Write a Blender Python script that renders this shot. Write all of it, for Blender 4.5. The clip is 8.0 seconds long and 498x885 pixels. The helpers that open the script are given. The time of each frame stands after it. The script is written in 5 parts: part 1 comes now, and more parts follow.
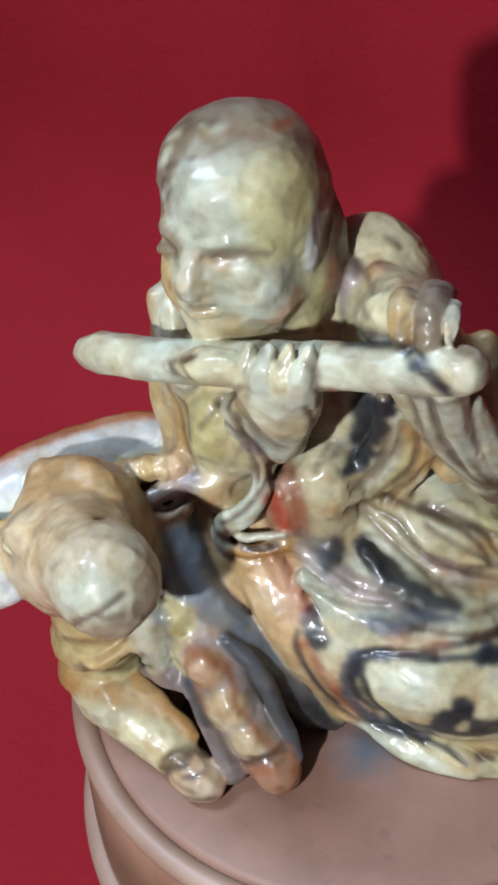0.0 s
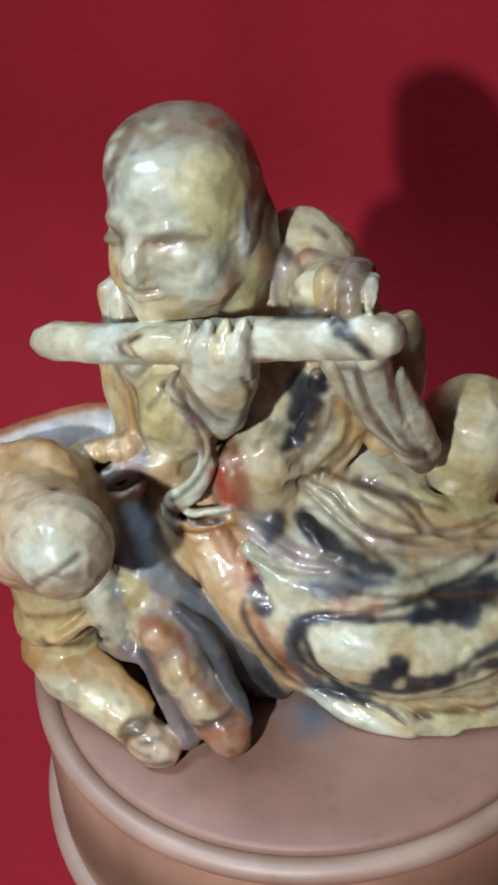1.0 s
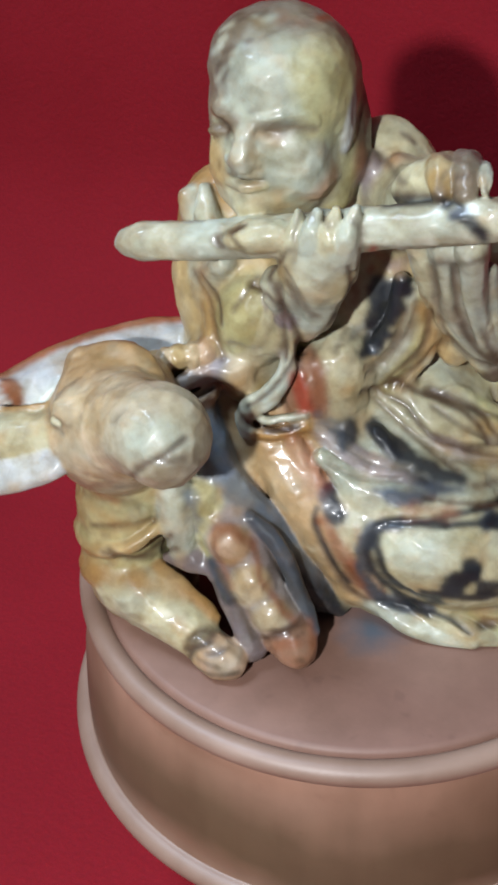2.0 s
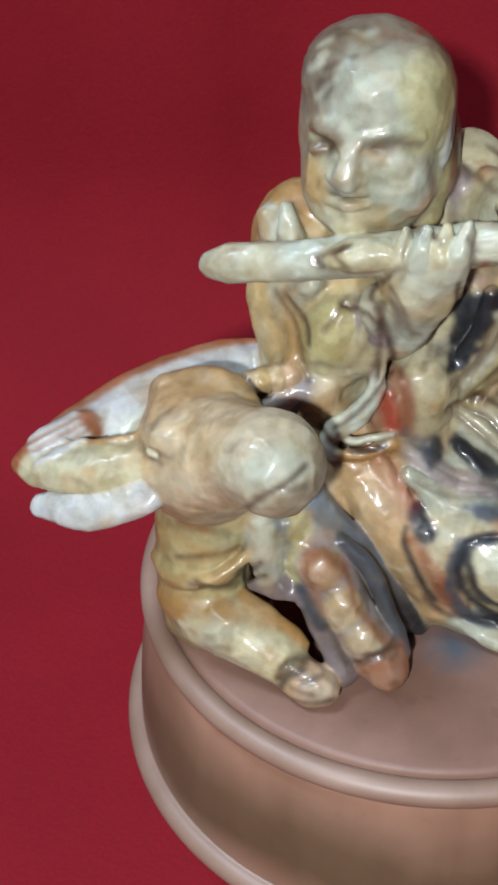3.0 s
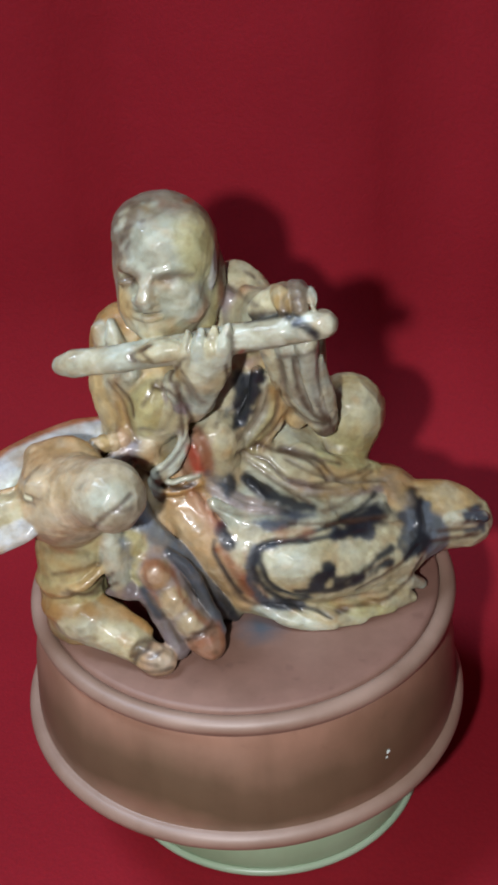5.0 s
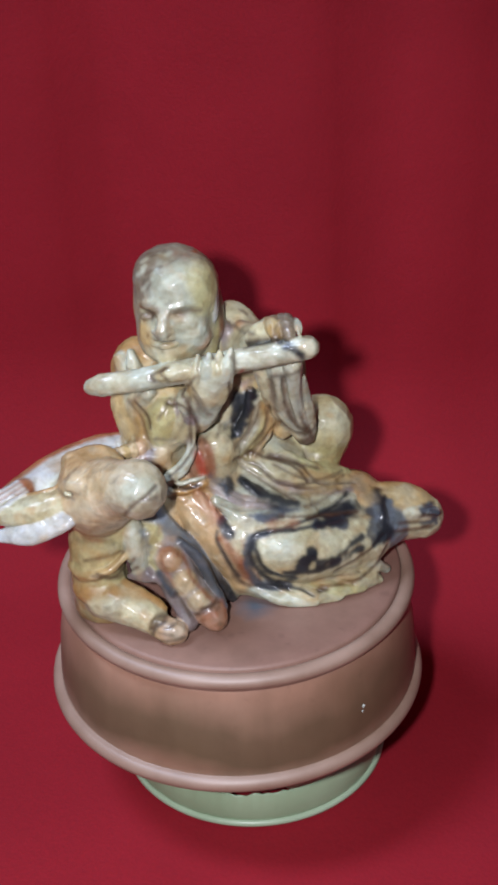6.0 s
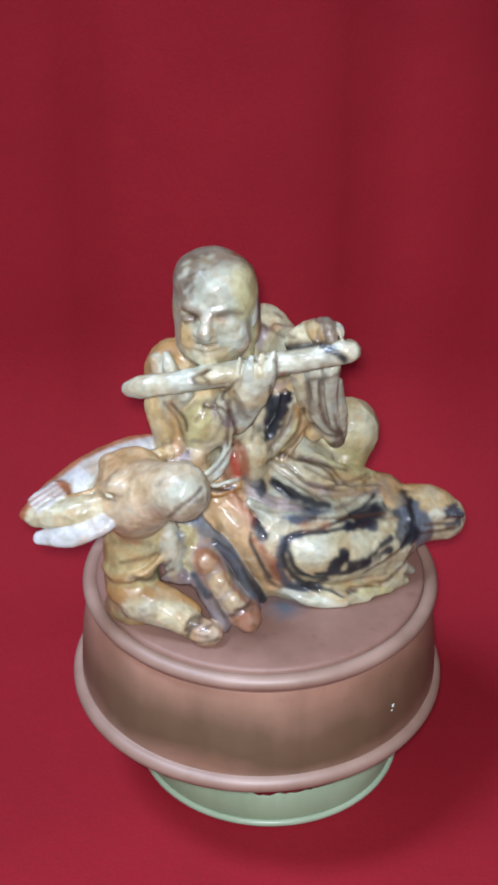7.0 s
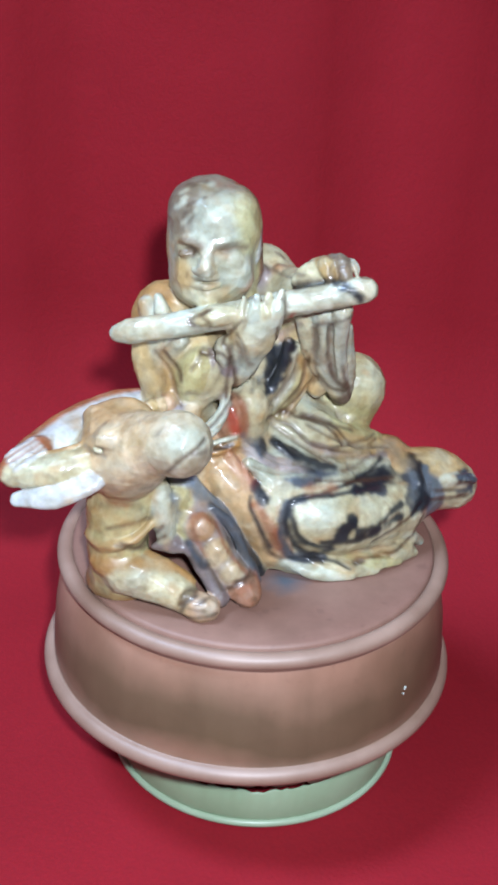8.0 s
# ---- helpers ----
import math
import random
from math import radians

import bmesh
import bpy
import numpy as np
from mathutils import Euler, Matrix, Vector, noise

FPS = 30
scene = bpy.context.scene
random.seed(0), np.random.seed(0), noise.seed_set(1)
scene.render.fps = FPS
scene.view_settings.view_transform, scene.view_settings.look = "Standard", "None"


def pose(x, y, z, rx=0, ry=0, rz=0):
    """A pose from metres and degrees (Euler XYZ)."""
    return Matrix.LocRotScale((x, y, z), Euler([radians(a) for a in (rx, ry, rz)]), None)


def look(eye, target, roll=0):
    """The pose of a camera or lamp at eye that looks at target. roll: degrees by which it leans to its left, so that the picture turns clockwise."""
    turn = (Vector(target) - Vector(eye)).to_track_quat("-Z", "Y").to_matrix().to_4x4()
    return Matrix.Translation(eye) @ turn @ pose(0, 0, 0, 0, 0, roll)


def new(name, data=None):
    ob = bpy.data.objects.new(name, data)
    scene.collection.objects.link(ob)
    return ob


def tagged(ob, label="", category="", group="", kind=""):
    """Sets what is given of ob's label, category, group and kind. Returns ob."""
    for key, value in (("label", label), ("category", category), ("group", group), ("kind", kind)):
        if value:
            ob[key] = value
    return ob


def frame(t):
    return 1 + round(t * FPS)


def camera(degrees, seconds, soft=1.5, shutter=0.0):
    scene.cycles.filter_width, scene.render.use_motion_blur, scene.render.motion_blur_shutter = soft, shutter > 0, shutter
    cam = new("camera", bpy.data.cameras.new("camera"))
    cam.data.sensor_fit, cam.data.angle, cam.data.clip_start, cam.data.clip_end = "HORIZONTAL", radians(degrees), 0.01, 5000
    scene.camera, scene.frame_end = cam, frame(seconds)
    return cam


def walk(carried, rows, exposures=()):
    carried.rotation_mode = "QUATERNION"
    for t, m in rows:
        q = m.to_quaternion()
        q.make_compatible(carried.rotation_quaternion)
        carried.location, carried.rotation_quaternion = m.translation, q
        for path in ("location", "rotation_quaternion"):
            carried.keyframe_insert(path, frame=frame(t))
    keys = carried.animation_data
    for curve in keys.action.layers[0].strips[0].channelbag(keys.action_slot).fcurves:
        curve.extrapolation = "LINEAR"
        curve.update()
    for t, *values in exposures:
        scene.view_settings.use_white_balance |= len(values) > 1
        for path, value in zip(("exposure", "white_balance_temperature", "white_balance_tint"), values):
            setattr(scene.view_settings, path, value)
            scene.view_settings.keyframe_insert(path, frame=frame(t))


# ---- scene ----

# ---------------------------------------------------------------- camera
cam = camera(20.0, 8.0, soft=3.4)
PATH = [
    (0.0, pose(0.07468, -0.14606, 0.28247, 46.771, 6.677, 26.443)),
    (0.5, pose(0.08097, -0.15235, 0.27911, 47.763, 7.100, 26.048)),
    (1.0, pose(0.08842, -0.16564, 0.28257, 49.514, 6.771, 24.585)),
    (1.5, pose(0.08141, -0.18359, 0.27553, 52.002, 4.788, 22.906)),
    (1.7, pose(0.07233, -0.19316, 0.27014, 52.132, 3.753, 22.009)),
    (2.8, pose(0.02638, -0.20231, 0.26380, 51.172, 0.966, 15.237)),
    (3.0, pose(0.01964, -0.20372, 0.26701, 51.665, 0.982, 14.255)),
    (3.5, pose(0.01752, -0.21275, 0.28029, 52.782, 1.789, 12.825)),
    (4.0, pose(0.03195, -0.22466, 0.28879, 53.899, 2.055, 11.237)),
    (4.5, pose(0.04915, -0.25024, 0.29685, 54.532, 3.050, 11.399)),
    (5.0, pose(0.05650, -0.28758, 0.31524, 56.059, 2.491, 8.610)),
    (5.2, pose(0.07077, -0.30328, 0.32487, 56.515, 2.936, 9.246)),
    (6.3, pose(0.03581, -0.37020, 0.34320, 59.920, 1.207, 4.467)),
    (6.5, pose(0.02938, -0.36393, 0.34791, 58.677, 0.911, 4.508)),
    (7.0, pose(0.01109, -0.36705, 0.33995, 59.377, -0.331, 2.417)),
    (7.5, pose(0.00000, -0.36298, 0.32489, 60.180, -1.305, 1.190)),
    (8.0, pose(-0.01368, -0.34257, 0.30091, 60.689, -2.124, -0.793)),
]
walk(cam, PATH, exposures=[(0.0, 0.04, 6400, 10), (1.7, -0.05, 6450, 10), (2.8, -0.12, 6500, 10), (4.5, -0.2, 6550, 10), (5.2, -0.24, 6550, 14), (6.5, 0.08, 6150, 17), (7.5, 0.28, 5950, 14), (8.0, 0.40, 5750, 10)])

# ---------------------------------------------------------------- light
world = bpy.data.worlds.new("room_air")
scene.world = world
world.use_nodes = True
world.node_tree.nodes["Background"].inputs[0].default_value = (0.75, 0.85, 1.0, 1)
world.node_tree.nodes["Background"].inputs[1].default_value = 0.22

flash_data = bpy.data.lights.new("flash_lamp", "SPOT")
flash_data.shadow_soft_size = 0.009
flash_data.spot_size, flash_data.spot_blend = radians(76), 1.0
flash_data.energy = 10.5
flash_data.color = (0.95, 0.98, 1.03)
flash = new("flash_lamp", flash_data)
flash.matrix_world = look((0.008, -0.385, 0.360), (-0.024, 0.0, 0.085))

ceiling_data = bpy.data.lights.new("ceiling_lamp", "AREA")
ceiling_data.shape, ceiling_data.size = "DISK", 0.45
ceiling_data.energy = 20.0
ceiling_data.color = (0.74, 0.93, 1.18)
ceiling_lamp = new("ceiling_lamp", ceiling_data)
ceiling_lamp.matrix_world = look((-0.65, -0.30, 1.55), (0.0, 0.0, 0.05))

# ---------------------------------------------------------------- materials
def material(name, rough=0.5, metal=0.0):
    m = bpy.data.materials.new(name)
    m.use_nodes = True
    nt = m.node_tree
    b = nt.nodes["Principled BSDF"]
    b.inputs["Roughness"].default_value = rough
    b.inputs["Metallic"].default_value = metal
    return m, nt, b


def node(nt, kind, **values):
    n = nt.nodes.new(kind)
    for key, v in values.items():
        n.inputs[key.replace("_", " ")].default_value = v
    return n


def noise_tex(nt, coord, scale, detail=4.0, rough=0.55):
    n = node(nt, "ShaderNodeTexNoise", Scale=scale, Detail=detail, Roughness=rough)
    nt.links.new(coord, n.inputs["Vector"])
    return n


def ramp(nt, fac, stops):
    r = nt.nodes.new("ShaderNodeValToRGB")
    e = r.color_ramp.elements
    while len(e) < len(stops):
        e.new(0.5)
    for item, (p, c) in zip(e, stops):
        item.position, item.color = p, (*c, 1)
    nt.links.new(fac, r.inputs["Fac"])
    return r


def mix(nt, blend, fac, a, b):
    n = nt.nodes.new("ShaderNodeMix")
    n.data_type, n.blend_type = "RGBA", blend
    for value, sock in ((fac, n.inputs[0]), (a, n.inputs[6]), (b, n.inputs[7])):
        if isinstance(value, (int, float)):
            sock.default_value = value
        elif isinstance(value, tuple):
            sock.default_value = (*value, 1)
        else:
            nt.links.new(value, sock)
    return n.outputs[2]


def bump(nt, b, height, strength, distance):
    n = node(nt, "ShaderNodeBump", Strength=strength, Distance=distance)
    nt.links.new(height, n.inputs["Height"])
    nt.links.new(n.outputs["Normal"], b.inputs["Normal"])
    return n


def cloth_material():
    m, nt, b = material("red_cloth", 0.85)
    co = nt.nodes.new("ShaderNodeTexCoord").outputs["Object"]
    big = noise_tex(nt, co, 9.0, 3.0)
    fine = noise_tex(nt, co, 900.0, 2.0)
    col = ramp(nt, big.outputs["Fac"], [(0.3, (0.222, 0.0088, 0.0155)), (0.7, (0.278, 0.0115, 0.020))])
    out = mix(nt, "MULTIPLY", 0.25, col.outputs["Color"], fine.outputs["Color"])
    nt.links.new(out, b.inputs["Base Color"])
    b.inputs["Specular IOR Level"].default_value = 0.15
    crease = noise_tex(nt, co, 45.0, 4.0, 0.6)
    both = nt.nodes.new("ShaderNodeMath")
    both.operation = "MULTIPLY_ADD"
    nt.links.new(crease.outputs["Fac"], both.inputs[0])
    both.inputs[1].default_value = 4.0
    nt.links.new(fine.outputs["Fac"], both.inputs[2])
    bump(nt, b, both.outputs[0], 0.3, 0.0005)
    return m


def clay_material(name, dark, light, rough=0.46, sheen=0.85):
    m, nt, b = material(name, rough)
    co = nt.nodes.new("ShaderNodeTexCoord").outputs["Object"]
    big = noise_tex(nt, co, 22.0, 3.0)
    fine = noise_tex(nt, co, 1400.0, 3.0)
    speck = noise_tex(nt, co, 180.0, 2.0)
    col = ramp(nt, big.outputs["Fac"], [(0.3, dark), (0.7, light)])
    sp = ramp(nt, speck.outputs["Fac"], [(0.28, (0.45, 0.4, 0.4)), (0.36, (1, 1, 1))])
    out = mix(nt, "MULTIPLY", 0.25, col.outputs["Color"], sp.outputs["Color"])
    # smoky kiln band round the lower wall
    sep = nt.nodes.new("ShaderNodeSeparateXYZ")
    nt.links.new(co, sep.inputs[0])
    warp = noise_tex(nt, co, 20.0, 4.0)
    h = node(nt, "ShaderNodeMath")
    h.operation = "MULTIPLY_ADD"
    nt.links.new(warp.outputs["Fac"], h.inputs[0])
    h.inputs[1].default_value = 0.026
    nt.links.new(sep.outputs["Z"], h.inputs[2])
    h2 = node(nt, "ShaderNodeMapRange")
    nt.links.new(h.outputs[0], h2.inputs["Value"])
    h2.inputs["From Min"].default_value, h2.inputs["From Max"].default_value = 0.049, 0.090
    band = ramp(nt, h2.outputs["Result"], [(0.0, (0.12, 0.12, 0.12)), (0.14, (0.3, 0.3, 0.3)), (0.30, (0.92, 0.92, 0.92)), (0.50, (0.85, 0.85, 0.85)), (0.88, (0, 0, 0))])
    out = mix(nt, "MIX", band.outputs["Color"], out, (0.088, 0.064, 0.031))
    # wash streaks down the wall, and blotches
    stretch = nt.nodes.new("ShaderNodeMapping")
    stretch.inputs["Scale"].default_value = (1.0, 1.0, 0.12)
    nt.links.new(co, stretch.inputs["Vector"])
    streak = noise_tex(nt, stretch.outputs["Vector"], 140.0, 4.0, 0.6)
    st = ramp(nt, streak.outputs["Fac"], [(0.32, (0.72, 0.70, 0.66)), (0.6, (1.06, 1.06, 1.06))])
    out = mix(nt, "MULTIPLY", 0.3, out, st.outputs["Color"])
    blotch = noise_tex(nt, co, 75.0, 5.0, 0.65)
    bl = ramp(nt, blotch.outputs["Fac"], [(0.35, (0.74, 0.72, 0.68)), (0.55, (1, 1, 1)), (0.72, (1.12, 1.10, 1.06))])
    out = mix(nt, "MULTIPLY", 0.35, out, bl.outputs["Color"])
    # spilled ink on the flat top
    far = nt.nodes.new("ShaderNodeVectorMath")
    far.operation = "DISTANCE"
    nt.links.new(co, far.inputs[0])
    far.inputs[1].default_value = (0.0088, -0.0225, 0.0778)
    blot = noise_tex(nt, co, 260.0, 3.0)
    edge = node(nt, "ShaderNodeMath")
    edge.operation = "MULTIPLY_ADD"
    nt.links.new(blot.outputs["Fac"], edge.inputs[0])
    edge.inputs[1].default_value = 0.007
    nt.links.new(far.outputs["Value"], edge.inputs[2])
    ink = ramp(nt, edge.outputs[0], [(0.0070, (1, 1, 1)), (0.0086, (0, 0, 0))])
    out = mix(nt, "MIX", ink.outputs["Color"], out, (0.075, 0.087, 0.105))
    nt.links.new(out, b.inputs["Base Color"])
    b.inputs["Specular IOR Level"].default_value = sheen
    bump(nt, b, fine.outputs["Fac"], 0.15, 0.0002)
    return m


def worn_clay_material():
    m, nt, b = material("worn_clay_bead", 0.52)
    b.inputs["Specular IOR Level"].default_value = 0.8
    co = nt.nodes.new("ShaderNodeTexCoord").outputs["Object"]
    big = noise_tex(nt, co, 60.0, 4.0)
    fine = noise_tex(nt, co, 1400.0, 3.0)
    col = ramp(nt, big.outputs["Fac"], [(0.3, (0.21, 0.130, 0.090)), (0.65, (0.29, 0.192, 0.141))])
    nt.links.new(col.outputs["Color"], b.inputs["Base Color"])
    bump(nt, b, fine.outputs["Fac"], 0.15, 0.0002)
    return m


def celadon_material(name, dark, light):
    m, nt, b = material(name, 0.35)
    co = nt.nodes.new("ShaderNodeTexCoord").outputs["Object"]
    big = noise_tex(nt, co, 40.0, 4.0)
    col = ramp(nt, big.outputs["Fac"], [(0.3, dark), (0.7, light)])
    nt.links.new(col.outputs["Color"], b.inputs["Base Color"])
    bump(nt, b, big.outputs["Fac"], 0.1, 0.0005)
    return m


def stone_material():
    m, nt, b = material("polished_soapstone", 0.3)
    at = nt.nodes.new("ShaderNodeAttribute")
    at.attribute_name = "Tint"
    co = nt.nodes.new("ShaderNodeTexCoord").outputs["Object"]
    cloud = noise_tex(nt, co, 110.0, 5.0, 0.6)
    grain = noise_tex(nt, co, 420.0, 4.0, 0.6)
    warm = ramp(nt, cloud.outputs["Fac"], [(0.36, (0.82, 0.74, 0.60)), (0.5, (1.0, 0.98, 0.95)), (0.66, (0.88, 0.93, 0.97))])
    out = mix(nt, "MULTIPLY", 0.75, at.outputs["Color"], warm.outputs["Color"])
    g = ramp(nt, grain.outputs["Fac"], [(0.3, (0.72, 0.68, 0.62)), (0.55, (1, 1, 1))])
    out = mix(nt, "MULTIPLY", 0.6, out, g.outputs["Color"])
    b.inputs["Subsurface Weight"].default_value = 0.15
    b.inputs["Subsurface Radius"].default_value = (1.0, 0.7, 0.45)
    b.inputs["Subsurface Scale"].default_value = 0.0015
    b.inputs["Coat Weight"].default_value = 0.25
    b.inputs["Specular IOR Level"].default_value = 0.4
    b.inputs["Coat Roughness"].default_value = 0.14
    rr = ramp(nt, grain.outputs["Fac"], [(0.3, (0.50, 0.50, 0.50)), (0.7, (0.36, 0.36, 0.36))])
    nt.links.new(rr.outputs["Color"], b.inputs["Roughness"])
    swirl = noise_tex(nt, co, 160.0, 2.0)
    bend = nt.nodes.new("ShaderNodeVectorMath")
    bend.operation = "MULTIPLY_ADD"
    nt.links.new(swirl.outputs["Color"], bend.inputs[0])
    bend.inputs[1].default_value = (0.005, 0.005, 0.005)
    nt.links.new(co, bend.inputs[2])
    cut = node(nt, "ShaderNodeTexVoronoi", Scale=330.0)
    nt.links.new(bend.outputs[0], cut.inputs["Vector"])
    cell = nt.nodes.new("ShaderNodeSeparateColor")
    nt.links.new(cut.outputs["Color"], cell.inputs[0])
    tone = ramp(nt, cell.outputs[0], [(0.0, (0.72, 0.68, 0.60)), (0.5, (0.97, 0.97, 0.95)), (1.0, (1.12, 1.12, 1.1))])
    out = mix(nt, "MULTIPLY", 0.25, out, tone.outputs["Color"])
    nt.links.new(out, b.inputs["Base Color"])
    facet = node(nt, "ShaderNodeTexVoronoi", Scale=330.0)
    facet.feature = "SMOOTH_F1"
    facet.inputs["Smoothness"].default_value = 0.35
    nt.links.new(bend.outputs[0], facet.inputs["Vector"])
    add = nt.nodes.new("ShaderNodeMath")
    add.operation = "MULTIPLY_ADD"
    nt.links.new(grain.outputs["Fac"], add.inputs[0])
    add.inputs[1].default_value = 0.25
    nt.links.new(facet.outputs["Distance"], add.inputs[2])
    bump(nt, b, add.outputs[0], 0.06, 0.0009)
    return m


def fleck_material():
    m, nt, b = material("pale_fleck", 0.3)
    b.inputs["Base Color"].default_value = (0.62, 0.72, 0.66, 1)
    return m


def plaster_material():
    m, nt, b = material("wall_plaster", 0.8)
    co = nt.nodes.new("ShaderNodeTexCoord").outputs["Object"]
    big = noise_tex(nt, co, 3.0, 4.0)
    col = ramp(nt, big.outputs["Fac"], [(0.3, (0.55, 0.55, 0.53)), (0.7, (0.66, 0.65, 0.63))])
    nt.links.new(col.outputs["Color"], b.inputs["Base Color"])
    return m


PLASTER, FLECK, WORN = plaster_material(), fleck_material(), worn_clay_material()
CLOTH, CLAY, GREEN, STONE = cloth_material(), clay_material("brown_clay", (0.285, 0.152, 0.096), (0.36, 0.206, 0.140)), celadon_material("pale_green_glaze", (0.20, 0.28, 0.165), (0.27, 0.355, 0.225)), stone_material()
DUSTY = clay_material("dusty_clay", (0.19, 0.100, 0.073), (0.24, 0.138, 0.101), 0.55, 0.5)
LIP = celadon_material("worn_green_glaze", (0.28, 0.38, 0.25), (0.36, 0.46, 0.32))


def solid(name, verts, faces, mat, parent=None, smooth=True):
    me = bpy.data.meshes.new(name)
    me.from_pydata([tuple(v) for v in verts], [], [tuple(f) for f in faces])
    me.materials.append(mat)
    me.polygons.foreach_set("use_smooth", [smooth] * len(me.polygons))
    me.update()
    ob = new(name, me)
    if parent:
        ob.parent = parent
    return ob


# ---------------------------------------------------------------- red cloth
BACK_Y, BEND = 0.15, 0.08


def cloth_point(u, s):
    """u across, s along the sheet from the front edge over the table and up the back."""
    flat = BACK_Y - BEND + 0.9
    arc = BEND * math.pi / 2
    if s < flat:
        y, z, up = s - 0.9, 0.0, 0.0
    elif s < flat + arc:
        a = (s - flat) / BEND
        y, z, up = BACK_Y - BEND + BEND * math.sin(a), BEND * (1 - math.cos(a)), a / (math.pi / 2)
    else:
        y, z, up = BACK_Y, BEND + s - flat - arc, 1.0
    fold = 0.0042 * math.sin(u * 38 + 0.6 + 1.5 * z) + 0.0030 * math.sin(u * 71 + 1.9 + z * 2) + 0.0016 * math.sin(u * 123 + 0.4 - z * 3)
    fold += 0.0032 * math.exp(-((u - 0.012 - 0.05 * z) / 0.012) ** 2) + 0.003 * math.exp(-((u + 0.036) / 0.010) ** 2) - 0.003 * math.exp(-((u + 0.11) / 0.015) ** 2)
    y -= up * fold
    z += (1 - up) * 0.0006 * (math.sin(u * 23 + s * 9) + math.sin(s * 31 + u * 7)) * min(1.0, max(0.0, (math.hypot(u, y) - 0.07) / 0.05)) - 0.0004 * (1 - up)
    return u, y, z


def build_cloth():
    nu, ns = 180, 220
    verts, faces = [], []
    for j in range(ns + 1):
        s = 2.4 * j / ns
        for i in range(nu + 1):
            u = 1.2 * (i / nu * 2 - 1)
            verts.append(cloth_point(u, s))
    for j in range(ns):
        for i in range(nu):
            a = j * (nu + 1) + i
            faces.append((a, a + 1, a + nu + 2, a + nu + 1))
    ob = solid("red_cloth", verts, faces, CLOTH)
    mod = ob.modifiers.new("thickness", "SOLIDIFY")
    mod.thickness, mod.offset = 0.0015, -1
    return tagged(ob, "deep red matte cloth laid over the table and hung up behind", "cloth", kind="structure")


build_cloth()


def slab(name, lo, hi, label, category):
    v = [(x, y, z) for x in (lo[0], hi[0]) for y in (lo[1], hi[1]) for z in (lo[2], hi[2])]
    f = [(0, 1, 3, 2), (4, 6, 7, 5), (0, 4, 5, 1), (2, 3, 7, 6), (0, 2, 6, 4), (1, 5, 7, 3)]
    return tagged(solid(name, v, f, PLASTER, smooth=False), label, category, kind="structure")


slab("floor", (-2, -2, -0.1), (2, 2, -0.004), "plain pale floor under the cloth", "floor")
slab("ceiling", (-2, -2, 2.2), (2, 2, 2.3), "plain pale ceiling", "ceiling")
slab("wall_north", (-2, 2, -0.1), (2, 2.1, 2.3), "plain pale plaster wall", "wall")
slab("wall_south", (-2, -2.1, -0.1), (2, -2, 2.3), "plain pale plaster wall", "wall")
slab("wall_east", (2, -2.1, -0.1), (2.1, 2.1, 2.3), "plain pale plaster wall", "wall")
slab("wall_west", (-2.1, -2.1, -0.1), (-2, 2.1, 2.3), "plain pale plaster wall", "wall")


# ---------------------------------------------------------------- turned clay stand
def lathe(name, profile, mat, parent=None, steps=160, centre=(0, 0), wobble=None, closed=False):
    verts, faces = [], []
    n = len(profile)
    for k in range(steps):
        a = 2 * math.pi * k / steps
        for j, (r, z) in enumerate(profile):
            dz = wobble(j, a) if wobble else 0.0
            verts.append((centre[0] + r * math.cos(a), centre[1] + r * math.sin(a), z + dz))
    for k in range(steps):
        k2 = (k + 1) % steps
        for j in range(n if closed else n - 1):
            j2 = (j + 1) % n
            faces.append((k * n + j, k2 * n + j, k2 * n + j2, k * n + j2))
    return solid(name, verts, faces, mat, parent)


def arc(cr, cz, r, a0, a1, n):
    return [(cr + r * math.cos(math.radians(a0 + (a1 - a0) * i / n)), cz + r * math.sin(math.radians(a0 + (a1 - a0) * i / n))) for i in range(n + 1)]


TOP = 0.0778


def chip(name, parent, mat, at, size, seed):
    """A small broken flake: an uneven, flattened lump."""
    rng = random.Random(seed)
    bm = bmesh.new()
    bmesh.ops.create_icosphere(bm, subdivisions=2, radius=size)
    for v in bm.verts:
        v.co *= 0.75 + 0.5 * rng.random()
        v.co.y *= 0.4
    me = bpy.data.meshes.new(name)
    bm.to_mesh(me)
    bm.free()
    me.materials.append(mat)
    ob = new(name, me)
    ob.parent = parent
    turn = math.degrees(math.atan2(at[1], at[0])) + 90
    ob.matrix_basis = pose(at[0], at[1], at[2], 0, 0, turn)
    return ob


